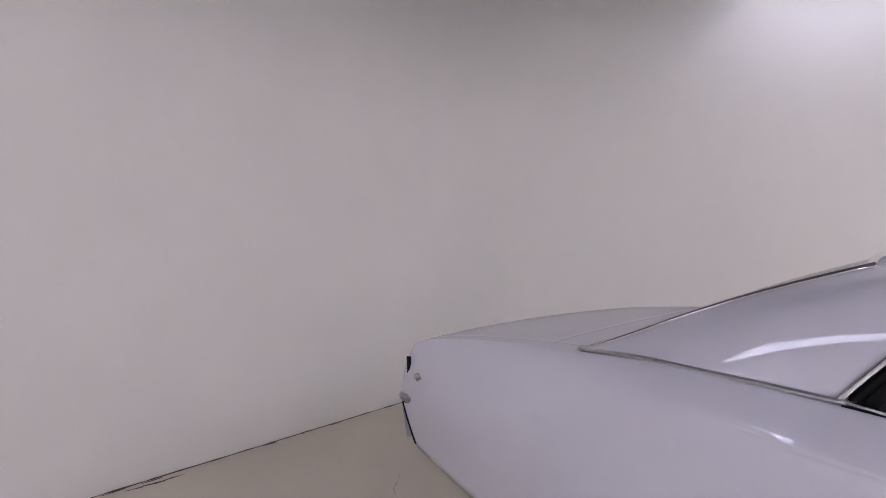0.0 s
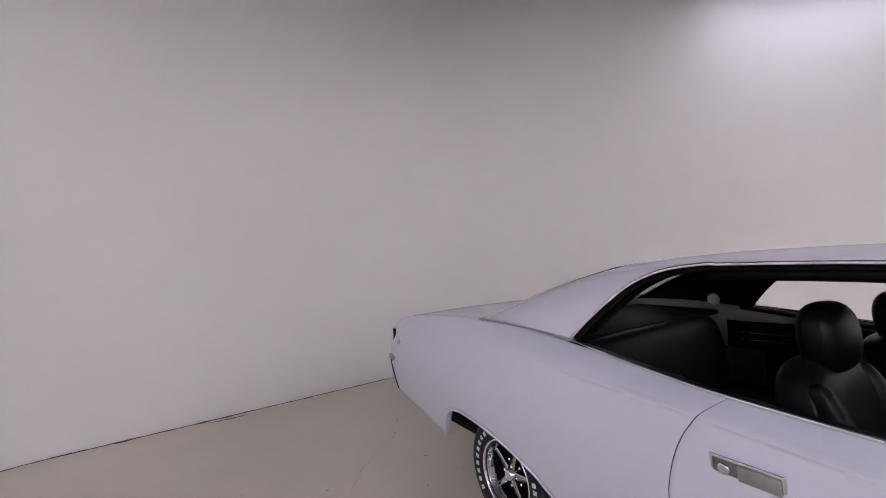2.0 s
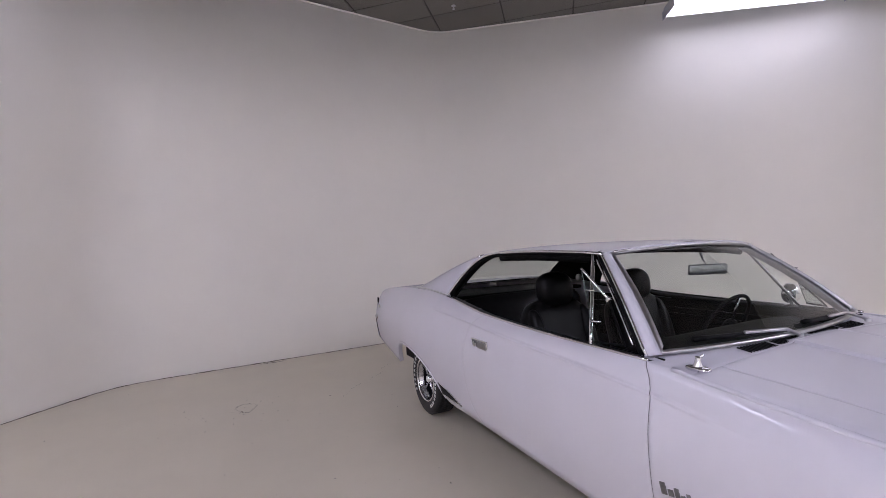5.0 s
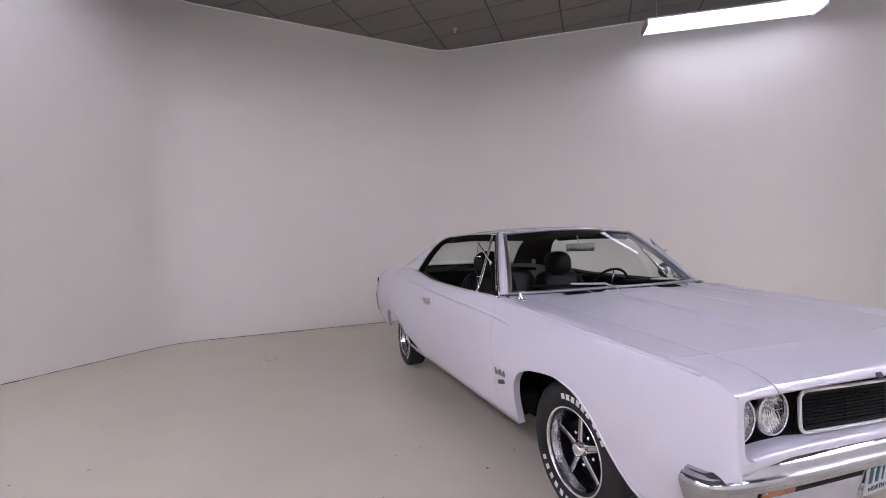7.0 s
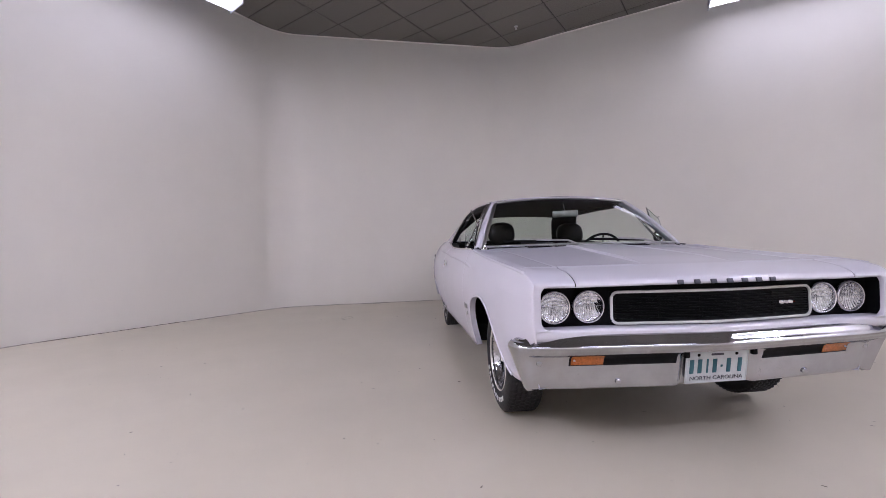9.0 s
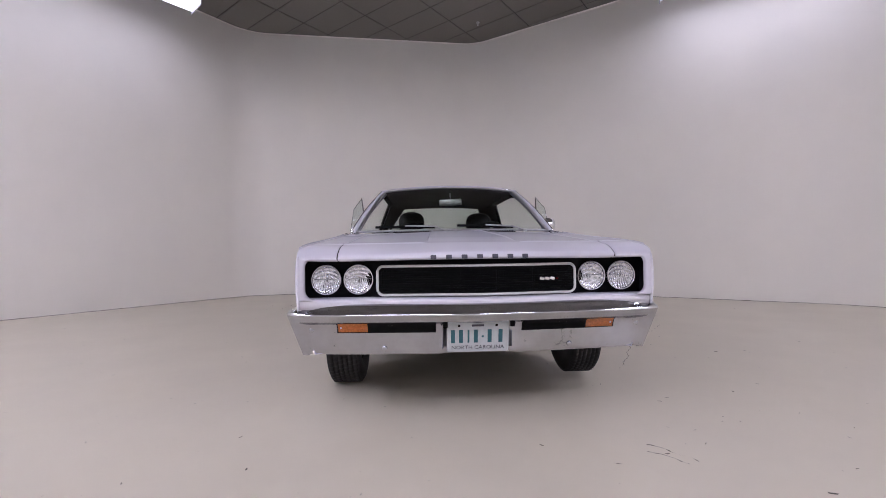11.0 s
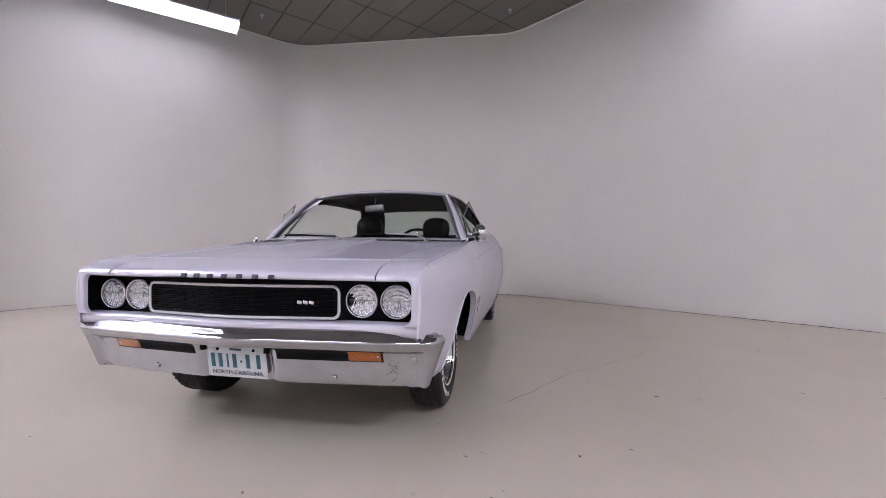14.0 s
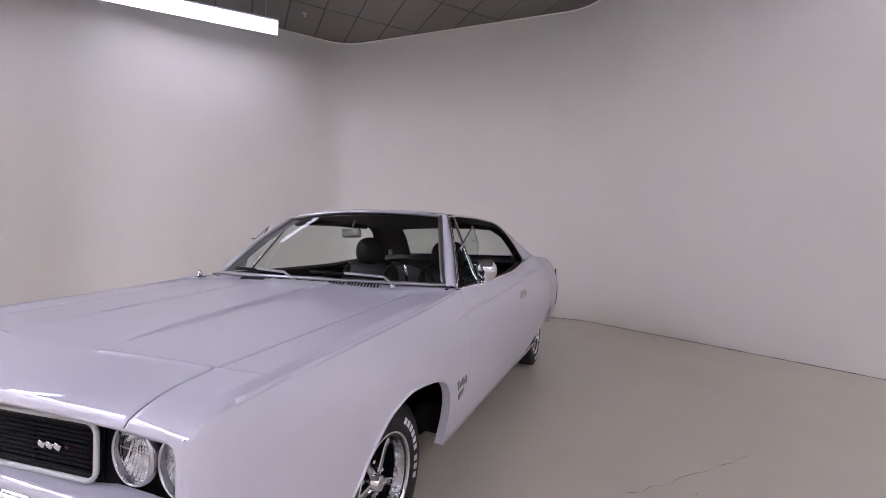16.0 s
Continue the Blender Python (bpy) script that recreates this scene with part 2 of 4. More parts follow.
ROOM = rounded([(-3.57, 5.68, 0.9), (0.95, 6.02, 0.8), (5.95, 2.5, 1.6), (6.6, -3.6, 2.0), (3.2, -6.6, 2.0),
                (-3.2, -6.6, 2.0), (-6.6, -3.6, 2.0), (-6.0, 2.62, 1.6)])


def build_room():
    outer = []
    n = len(ROOM)
    for i, (x, y) in enumerate(ROOM):
        a, b = Vector(ROOM[i - 1]), Vector(ROOM[(i + 1) % n])
        d = (b - a).normalized()
        side = Vector((d.y, -d.x))
        if side.dot(Vector((x, y))) < 0:
            side = -side
        outer.append((x + side.x * 0.15, y + side.y * 0.15))
    H = CEILING_Z
    rows = [[(x, y, 0.0) for x, y in outer], [(x, y, H) for x, y in outer], [(x, y, H) for x, y in ROOM],
            [(x, y, H * 0.5) for x, y in ROOM], [(x, y, 0.0) for x, y in ROOM]]
    w = sheet("wall_round", rows, WALL, closed=True)
    bm = bmesh.new()
    bm.from_mesh(w.data)
    bmesh.ops.recalc_face_normals(bm, faces=bm.faces[:])
    bm.to_mesh(w.data)
    bm.free()
    tagged(w, "smooth white painted wall with rounded corners", "wall", kind="structure")
    bm = bmesh.new()
    bmesh.ops.create_grid(bm, x_segments=1, y_segments=1, size=9.0)
    ext = bmesh.ops.extrude_face_region(bm, geom=bm.faces[:])
    bmesh.ops.translate(bm, verts=[v for v in ext["geom"] if isinstance(v, bmesh.types.BMVert)], vec=(0, 0, -0.2))
    bmesh.ops.recalc_face_normals(bm, faces=bm.faces[:])
    f = part("floor", bm, FLOOR, flat=True)
    tagged(f, "glossy cream painted concrete floor with scuffs", "floor", kind="structure")
    # joint where the wall meets the floor
    bm = bmesh.new()
    inner = [(x * 0.9985, y * 0.9985) for x, y in ROOM]
    rng = random.Random(4)
    line = []
    for (x0, y0), (x1, y1) in zip(inner, inner[1:] + inner[:1]):
        n = max(int(math.hypot(x1 - x0, y1 - y0) / 0.06), 1)
        line += [(x0 + (x1 - x0) * k / n, y0 + (y1 - y0) * k / n, 0.0005 + rng.uniform(-0.0035, 0.0015)) for k in range(n)]
    rod_bm(line, 0.0055, sides=6, closed=True, bm=bm)
    tagged(part("floor_joint", bm, CRACK), "dirty cracked joint along the foot of the wall", "joint", kind="structure")
    # ceiling: slab, tiles with recessed joints, in one mesh
    bm = bmesh.new()
    box_bm((18, 18, 0.1), (0, 0, H + 0.09), bm=bm)
    for f in bm.faces:
        f.material_index = 1
    ang = math.radians(49.0)
    u, v = Vector((math.cos(ang), math.sin(ang))), Vector((math.sin(ang), -math.cos(ang)))
    o = Vector((-0.02, 4.72))
    pu, pv, g = 0.557, 1.09, 0.014
    for i in range(-22, 14):
        for j in range(-12, 12):
            c = o + u * (pu * (i + 0.5)) + v * (pv * (j + 0.5))
            if c.length > 8.6:
                continue
            box_bm((pu - 2 * g, pv - 2 * g, 0.03), (c.x, c.y, H + 0.021), turn=(0, 0, 49.0), bm=bm)
    for i in range(-22, 15):
        c = o + u * (pu * i)
        box_bm((0.018, 26, 0.03), (c.x, c.y, H + 0.028), turn=(0, 0, 49.0), bm=bm)
    for j in range(-12, 13):
        c = o + v * (pv * j)
        box_bm((30, 0.018, 0.03), (c.x, c.y, H + 0.030), turn=(0, 0, 49.0), bm=bm)
    for f in bm.faces:
        d = [e.calc_length() for e in f.edges]
        if max(d) > 5:
            f.material_index = 1
    c = part("ceiling", bm, CEILING, flat=True)
    c.data.materials.append(GRID)
    tagged(c, "grey fissured ceiling tiles in a dark grid", "ceiling", kind="structure")
    # thin white edge trim under the ceiling
    bm = rod_bm([(x * 0.997, y * 0.997, H - 0.012) for x, y in ROOM], 0.012, sides=6, closed=True)
    tagged(part("trim", bm, WALL), "thin white angle trim where wall meets ceiling", "trim", kind="structure")


build_room()


def lens_bm(length, half=0.18, deep=0.075):
    """A wrap-round lamp lens: rounded lower corners, sides leaning out to the housing, closed ends."""
    r = 0.03
    outline = [(half + 0.012, 0.0)]
    outline += [(half - r + r * math.cos(a), -deep + r - r * math.sin(a)) for a in np.linspace(0, math.pi / 2, 6)]
    outline += [(-y, z) for y, z in outline[::-1]]
    bm = bmesh.new()
    ends = [[bm.verts.new((x, y, z)) for y, z in outline] for x in (-length / 2, length / 2)]
    for k in range(len(outline) - 1):
        bm.faces.new((ends[0][k], ends[0][k + 1], ends[1][k + 1], ends[1][k]))
    bm.faces.new(ends[0])
    bm.faces.new(ends[1][::-1])
    bm.faces.new((ends[0][0], ends[1][0], ends[1][-1], ends[0][-1]))
    bmesh.ops.recalc_face_normals(bm, faces=bm.faces[:])
    return bm


def hanging_lamp(x, y, turn, tube, length=2.44, z=4.66):
    """A long strip lamp, seen or added unseen as fill: folded grey housing, glowing wrap-round lens below, end caps,
    two hanging rods.
    """
    base = new("hanging_lamp")
    base.matrix_world = pose(x, y, z, 0, 0, turn)
    bm = box_bm((length, 0.42, 0.02), (0, 0, 0.112), 0.004)
    box_bm((length, 0.30, 0.035), (0, 0, 0.138), 0.008, bm=bm)
    part("housing", bm, HOUSING, base, flat=True)
    ob = part("diffuser", lens_bm(length - 0.03), tube, base, "white glowing wrap-round lens", flat=True)
    ob.matrix_basis = pose(0, 0, 0.102)
    for s in (-1, 1):
        part("end_cap", box_bm((0.012, 0.40, 0.105), (s * (length / 2 - 0.006), 0, 0.052), 0.004), HOUSING, base, flat=True)
        part("rod", rod_bm([(s * length * 0.42, 0, 0.15), (s * length * 0.42, 0, CEILING_Z - z + 0.005)], 0.006), STEEL, base)
    return tagged(base, "long white fluorescent strip lamp hung below the ceiling, seen or added unseen as fill", "lamp", group="ceiling lamps")


# only the two TUBE lamps are seen; the other five are added fill
for lx, ly, lt, tube in ((-4.56, 3.14, 46.0, TUBE), (4.47, 2.80, -32.5, TUBE), (-5.3, -3.85, -66.0, FILL_SIDE), (5.3, -3.85, 66.0, FILL_FRONT),
                         (-1.8, -5.5, 0.0, FILL_MIDDLE), (1.8, -5.5, 0.0, FILL_MIDDLE), (-5.72, -1.7, 88.0, FILL_SIDE)):
    hanging_lamp(lx, ly, lt, tube)


def sprinkler(x, y):
    base = new("sprinkler")
    base.matrix_world = pose(x, y, CEILING_Z)
    up = pose(0, 0, 0, 0, 90, 0)
    part("flange", lathe_bm([(0.001, -0.006), (0.035, -0.006), (0.035, -0.002), (0.012, 0.012)], 20, up), STEEL, base)
    part("head", lathe_bm([(0.010, 0.0), (0.010, 0.035), (0.020, 0.040), (0.020, 0.046), (0.001, 0.048)], 16, up), STEEL, base)
    return tagged(base, "small steel sprinkler head in the ceiling", "sprinkler", group="sprinklers")


sprinkler(0.90, 5.18)
sprinkler(-3.55, 4.45)


def crack(name, a, b, width, label, seed, sway=0.05, n=46):
    """A thin jagged crack in the floor from a to b."""
    rng = random.Random(seed)
    a, b = Vector(a), Vector(b)
    d = (b - a).normalized()
    s = Vector((-d.y, d.x))
    off, left, right = 0.0, [], []
    for i in range(n + 1):
        t = i / n
        off = off * 0.9 + rng.uniform(-sway, sway) * 0.3
        c = a.lerp(b, t) + s * (off + min(0.04, 0.8 * sway) * math.sin(5 * t))
        w = width * rng.uniform(0.1, 1.0) * (0.12 if rng.random() < 0.35 else 1.0)
        left.append((*(c + s * w), 0.0015))
        right.append((*(c - s * w), 0.0015))
    ob = sheet(name, [left, right], CRACK)
    return tagged(ob, label, "crack", kind="structure")


crack("floor_crack", (1.08, 0.05), (2.25, 1.62), 0.0028, "thin jagged crack in the painted floor", 3)
crack("floor_crack", (-0.55, 4.75), (-1.30, 3.75), 0.0022, "thin jagged crack in the painted floor", 8)
crack("floor_crack", (0.66, -1.06), (0.76, -1.16), 0.005, "short scrape in the painted floor", 5, sway=0.012, n=10)
crack("floor_crack", (0.63, -1.12), (0.74, -1.22), 0.004, "short scrape in the painted floor", 6, sway=0.012, n=10)


def chips():
    """Scattered chips and scuffs in the floor paint."""
    rng = random.Random(11)
    bm = bmesh.new()
    spots = [(0.91, -1.07, 0.020), (1.08, -1.45, 0.028), (1.32, -1.31, 0.012), (1.85, -1.34, 0.012), (-1.09, -0.83, 0.014),
             (-0.95, -1.12, 0.014), (-2.87, 0.61, 0.020), (-2.39, 0.25, 0.018), (-1.25, 0.96, 0.013), (-0.98, 0.55, 0.018),
             (1.62, 0.27, 0.014), (2.05, 0.42, 0.02), (-2.25, 3.9, 0.012)]
    spots += [(1.00, -0.58, 0.016), (1.07, -0.53, 0.016), (1.18, -0.81, 0.010), (1.22, -0.87, 0.010), (1.73, -0.36, 0.013), (1.58, -0.80, 0.014), (1.67, -0.98, 0.008), (0.81, -0.27, 0.020),
              (0.95, -0.94, 0.014), (0.47, -1.20, 0.014), (0.85, -0.90, 0.012), (1.14, -0.86, 0.010), (0.78, -1.20, 0.014), (0.70, -1.14, 0.014), (1.55, -1.07, 0.012)]
    spots += [(rng.uniform(-4.5, 4.5), rng.uniform(-1.7, 4.5), rng.choice((0.006, 0.008, 0.011, 0.015))) for _ in range(130)]
    spots += [(-2.3 + rng.gauss(0, 0.25), 3.95 + rng.gauss(0, 0.2), rng.uniform(0.006, 0.018)) for _ in range(34)]
    # worn ring where the paint has flaked
    for k in range(26):
        a = 2 * math.pi * k / 26
        q = rng.uniform(0.75, 1.0)
        spots.append((-2.21 + 0.10 * q * math.cos(a), 3.98 + 0.14 * q * math.sin(a), rng.uniform(0.010, 0.022)))
    shapes = [(x, y, r, rng.uniform(0, 6.3), rng.uniform(0.12, 0.5)) for x, y, r in spots]
    # flaked paint and grit along the foot of the wall
    for (x0, y0), (x1, y1) in zip(ROOM, ROOM[1:] + ROOM[:1]):
        long = math.hypot(x1 - x0, y1 - y0)
        if long < 0.02 or max(y0, y1) < 0.5:
            continue
        along = math.atan2(y1 - y0, x1 - x0)
        for _ in range(max(1, int(long * 16))):
            t, off = rng.random(), 0.005 + 0.03 * rng.random() ** 3
            x, y = x0 + (x1 - x0) * t, y0 + (y1 - y0) * t
            d = math.hypot(x, y)
            shapes.append((x - x / d * off, y - y / d * off, rng.choice((0.012, 0.02, 0.03, 0.05, 0.08)), along + rng.gauss(0, 0.12), rng.uniform(0.08, 0.22)))
    shapes += [(-2.0 + 0.045 * k, 5.725 + rng.uniform(-0.012, 0.012), rng.uniform(0.03, 0.06), rng.gauss(0.06, 0.2), 0.25) for k in range(7)]
    for x, y, r, a0, k in shapes:
        vs = []
        for i in range(9):
            a = 2 * math.pi * i / 9
            q = r * rng.uniform(0.5, 1.0)
            px, py = q * math.cos(a), q * k * math.sin(a)
            vs.append(bm.verts.new((x + px * math.cos(a0) - py * math.sin(a0), y + px * math.sin(a0) + py * math.cos(a0), 0.0012)))
        bm.faces.new(vs)
    bmesh.ops.recalc_face_normals(bm, faces=bm.faces[:])
    for f in bm.faces:
        if f.normal.z < 0:
            f.normal_flip()
    tagged(part("floor_chips", bm, CHIP, flat=True), "small dark chips and scuffs in the floor paint", "chips", kind="stuff")


chips()

# ---- the car ----
# x to the driver's side, y from the front axle backwards, z up
car = tagged(new("car"), "white two-door hardtop muscle car with chrome trim, windows down", "car")
XM = smooth((-0.80, 0.851), (-0.76, 0.864), (-0.5, 0.908), (0, 0.932), (0.6, 0.940), (1.7, 0.940), (2.4, 0.945), (2.9, 0.936), (3.4, 0.905), (3.8, 0.880), (4.16, 0.845))
XT = smooth((-0.80, 0.842), (-0.76, 0.850), (-0.4, 0.864), (0, 0.864), (0.6, 0.860), (1.2, 0.860), (1.8, 0.842), (2.4, 0.800), (3.0, 0.785), (3.6, 0.780), (4.16, 0.765))
ZT = smooth((-0.800, 0.798), (-0.790, 0.808), (-0.765, 0.826), (-0.72, 0.843), (-0.6, 0.860), (-0.4, 0.878), (0, 0.909), (0.35, 0.942), (0.55, 0.962), (1.1, 0.972), (1.75, 0.995),
            (2.1, 1.028), (2.42, 1.062), (2.8, 1.088), (3.1, 1.085), (3.6, 1.062), (4.0, 1.015), (4.12, 0.985), (4.16, 0.95))
ZB = smooth((-0.80, 0.328), (-0.76, 0.326), (-0.54, 0.320), (-0.48, 0.324), (-0.43, 0.346), (-0.372, 0.412), (-0.325, 0.484), (-0.255, 0.580), (-0.155, 0.649), (-0.04, 0.674), (0.12, 0.659), (0.235, 0.624),
            (0.30, 0.56), (0.332, 0.46), (0.350, 0.312), (0.385, 0.302), (1.2, 0.308), (2.2, 0.312), (2.28, 0.324), (2.34, 0.36), (2.40, 0.412), (2.53, 0.495),
            (2.75, 0.562), (2.95, 0.592), (3.07, 0.597), (3.17, 0.586), (3.245, 0.548), (3.295, 0.480), (3.322, 0.41), (3.335, 0.375), (3.6, 0.415), (3.95, 0.465), (4.16, 0.49))


def step01(t):
    t = min(max(t, 0), 1)
    return t * t * (3 - 2 * t)


SHOULDER = smooth((-1.0, 0.085), (0.2, 0.100), (0.45, 0.098), (0.95, 0.076), (1.45, 0.064), (1.8, 0.056), (2.4, 0.085), (4.2, 0.10))


def shoulder_z(y):
    """The fine crease below the window sill."""
    return ZT(y) - SHOULDER(y)


def side_x(y, z):
    zm, zt = 0.70, ZT(y)
    if z > zm:
        lean = XM(y) - XT(y)
        round_side = lean * ((z - zm) / (zt - zm)) ** (2.7 - 0.3 * step01((y + 0.1) / 0.6))
        b = step01((y - 0.05) / 0.4) * step01((3.3 - y) / 0.8)
        if b <= 0:
            return XM(y) - round_side
        zc = shoulder_z(y)
        low = 0.36 * lean
        slope = 2 * low / (zc - zm)
        steep = (lean - low) / (zt - zc)
        t = z - zc
        fold = (math.hypot(t, 0.0022) + t) / 2
        flat = low * (min(z, zc) - zm) ** 2 / (zc - zm) ** 2 + slope * max(t, 0) + (steep - slope) * fold
        if t > 0:
            flat += 0.6 * steep * t * (t - (zt - zc)) / (zt - zc)
        bead = 0.0058 * math.exp(-(t / 0.0080) ** 2) * step01((y - 0.30) / 0.15) * step01((2.6 - y) / 0.3)
        return XM(y) - round_side * (1 - b) - flat * b + bead
    return XM(y) - 0.072 * ((zm - z) / (zm - 0.28)) ** 2


def door_rear(z):
    return DOOR_REAR(z)


DOOR_REAR = smooth((0.28, 1.76), (0.33, 1.80), (0.40, 1.865), (0.52, 1.905), (0.68, 1.92), (0.80, 1.905), (0.88, 1.88), (0.95, 1.84), (1.02, 1.775))


def height(y, k):
    """Height k of 0 to 42 on the side at y: even up to the shoulder, fine across it."""
    zc = shoulder_z(y)
    if k <= 14:
        return ZB(y) + (zc - 0.018 - ZB(y)) * k / 14
    if k <= 32:
        return zc - 0.018 + 0.036 * (k - 14) / 18
    return zc + 0.018 + (ZT(y) - zc - 0.018) * (k - 32) / 10


def side_panel(name, s, ya, yb, columns, rows=42, label=""):
    """One skin panel of the side, between two edges given as functions of height, with flanges turned in."""
    grid = []
    for j in range(-1, rows + 1):
        v = max(j, 0)
        row = []
        for c in columns:
            y = ya(0.65) + (yb(0.65) - ya(0.65)) * c
            z = height(y, v)
            y = ya(z) + (yb(z) - ya(z)) * c
            z = height(y, v)
            if y < -0.60:
                # the lower front edge stands back behind the bumper
                y += 0.10 * step01((0.552 - z) / 0.025) * (-0.60 - y) / 0.187
            x = side_x(y, z) - 0.030 * step01((0.52 - z) / 0.17) * step01((-0.42 - y) / 0.2)
            if j == -1:
                x -= 0.035
                z += 0.004
            row.append((s * x, y, z))
        grid.append(row)
    return sheet(name, grid, PAINT, car, label, thick=0.004, out=(s, 0, 0))


def tail_edge(z):
    """The rear edge of the side, cut forward below the bumper's tip."""
    return 4.15 - 0.11 * min(max((0.70 - z) / 0.21, 0), 1)


def even(n, *extra):
    return sorted({round(i / n, 5) for i in range(n + 1)} | {round(e, 5) for e in extra})


def between(a, b, step, dense=()):
    """Column places from a to b as shares, with dense stretches (from, to)."""
    ys = list(np.arange(a, b, step)) + [b]
    for c, d in dense:
        ys += list(np.arange(c, d, 0.006))
    return [(y - a) / (b - a) for y in sorted(set(np.round(ys, 5)))]


FENDER_FRONT = -0.800
DOOR_FRONT = smooth((0.25, 0.550), (0.80, 0.548), (0.86, 0.551), (0.91, 0.566), (0.955, 0.600), (1.0, 0.62))

for s in (-1, 1):
    fender = side_panel("front_fender", s, lambda z: FENDER_FRONT, lambda z: DOOR_FRONT(z) - 0.002, between(FENDER_FRONT, 0.536, 0.022, [(0.22, 0.37)]))
    door = side_panel("door", s, lambda z: DOOR_FRONT(z) + 0.002, lambda z: door_rear(z) - 0.002, even(60))
    quarter = side_panel("quarter_panel", s, lambda z: door_rear(z) + 0.002, tail_edge, between(1.923, 4.15, 0.022, [(3.24, 3.345)]))
    # black rod standing for the shadow along the bumper's end edge
    part("bumper_seam_shade", rod_bm([(s * (side_x(tail_edge(z), z) + 0.001), tail_edge(z) + 0.003, z) for z in np.linspace(0.49, 0.715, 12)], 0.006, 6), BLACK, car)
    # dark shell added behind the gaps, standing for the shade in them
    ys = np.linspace(0.40, 2.28, 60)
    sheet("gap_shade_shell", [[(s * (side_x(y, z) - 0.022), y, z) for y in ys] for z in np.linspace(0.30, 0.93, 12)], UNDER, car, thick=0.01, out=(s, 0, 0))
    # front edge of the fender beside the headlights
    zs = np.linspace(0.557, 0.804, 12)
    sheet("fender_edge", [[(s * side_x(FENDER_FRONT, z), FENDER_FRONT, z) for z in zs], [(s * 0.838, FENDER_FRONT - 0.004, z) for z in zs],
                          [(s * 0.834, FENDER_FRONT + 0.004, z) for z in zs]], PAINT, car, out=(0, -1, 0), thick=0.003)
    zs = np.linspace(0.602, 0.800, 10)
    sheet("panel_side", [[(s * 0.834, FENDER_FRONT + 0.004, z) for z in zs], [(s * 0.831, -0.66, z) for z in zs]], GUNMETAL, car, out=(-s, 0, 0), thick=0.003)
    part("filler_panel", box_bm((0.030, 0.08, 0.030), (s * 0.832, -0.725, 0.562), 0.004), PAINT, car)
    # fine ridge where the fender's side meets its top
    part("fender_ridge", rod_bm([(s * (XT(y) - 0.001), y, ZT(y) - 0.0025) for y in np.linspace(-0.70, 0.50, 50)], 0.0085, 10), PAINT, car)
    # rolled lips of the wheel arches
    for y0, y1 in ((-0.46, 0.352), (2.30, 3.335)):
        lip = [(s * (side_x(y, ZB(y)) + 0.001), y, ZB(y) + 0.003) for y in np.concatenate([np.linspace(y0, y1 - 0.08, 40), np.linspace(y1 - 0.075, y1, 14)])]
        part("arch_lip", rod_bm(lip, 0.0055, 8), PAINT, car)
# front sheet metal: the fenders' tops and the hood between them
HZ = smooth((-0.80, 0.822), (-0.797, 0.833), (-0.788, 0.841), (-0.76, 0.847), (-0.70, 0.853), (-0.5, 0.870), (0, 0.922), (0.443, 0.962), (0.5, 0.966))
GAP = smooth((-0.80, 0.660), (-0.5, 0.666), (0.5, 0.672))


def nose_y(x):
    """The front edge in plan, a shallow V."""
    return -0.850 + 0.083 * smooth((0, 0), (0.04, 0.02), (0.56, 0.56), (0.64, 0.60), (0.9, 0.60))(abs(x))


def panel_y(x):
    return -0.790 + 0.110 * smooth((0, 0), (0.04, 0.02), (0.58, 0.58), (0.66, 0.62), (0.9, 0.62))(abs(x)) + 0.022 * step01((abs(x) - 0.487) / 0.03)


def top_point(x, yy):
    """A point of the front sheet metal: x, and yy from the hood's lip (-0.80) to the cowl (0.50)."""
    fade = 1 - step01((yy + 0.80) / 0.9)
    y = yy + (nose_y(x) + 0.80) * fade
    edge = XT(y)
    q = min(abs(x) / edge, 1)
    drop = 0.014 * (1 - step01((y - 0.05) / 0.42)) * step01((yy + 0.80) / 0.12)
    z = HZ(yy) + (ZT(y) + drop - HZ(yy)) * q ** 2.5 - drop * (max(q - 0.93, 0) / 0.07) ** 2
    inner = 0.232 - 0.05 * (yy + 0.6)
    rise = (1 - step01((abs(x) - inner) / 0.012)) * step01((yy + 0.58) / 0.25)
    roll = -0.60 - yy
    z -= 0.12 * (math.hypot(roll, 0.012) + roll) / 2 * (1 - q ** 4)
    crown = 0.016 * max(1 - (x / 0.66) ** 2, 0) * step01((yy + 0.80) / 0.35)
    bead = 0.0052 * math.exp(-((abs(x) - inner) / 0.007) ** 2) * step01((yy + 0.58) / 0.25)
    bead += 0.0052 * math.exp(-((yy + 0.60) / 0.007) ** 2) * step01((abs(x) - 0.22) / 0.06) * (1 - q ** 6)
    return (x, y, z + bead + crown - 0.006 * step01((yy + 0.80) / 0.35) + 0.008 * rise)


hood_ys = sorted(set(np.round(list(np.linspace(-0.80, -0.66, 16)) + list(np.linspace(-0.66, -0.30, 40)) + list(np.linspace(-0.61, -0.535, 34)) + list(np.linspace(-0.30, 0.443, 38)), 4)))
fender_us = list(np.linspace(0, 0.70, 12)) + list(np.linspace(0.72, 1, 22))
dense = [0.24 + 0.0045 * k for k in range(35)]
hood_us = sorted(set(np.round(list(np.linspace(-1, 1, 81)) + dense + [-d for d in dense], 4)))
rows = []
for yy in hood_ys:
    g = GAP(yy) - 0.003
    rows.append([top_point(u * g, yy) for u in hood_us])
lip = [[(x, y + 0.004, z - 0.010) for x, y, z in rows[0]], [(x, y + 0.035, z - 0.014) for x, y, z in rows[0]]]
hood = sheet("hood", lip[::-1] + rows, PAINT, car, "long white hood with a raised centre", thick=0.004)
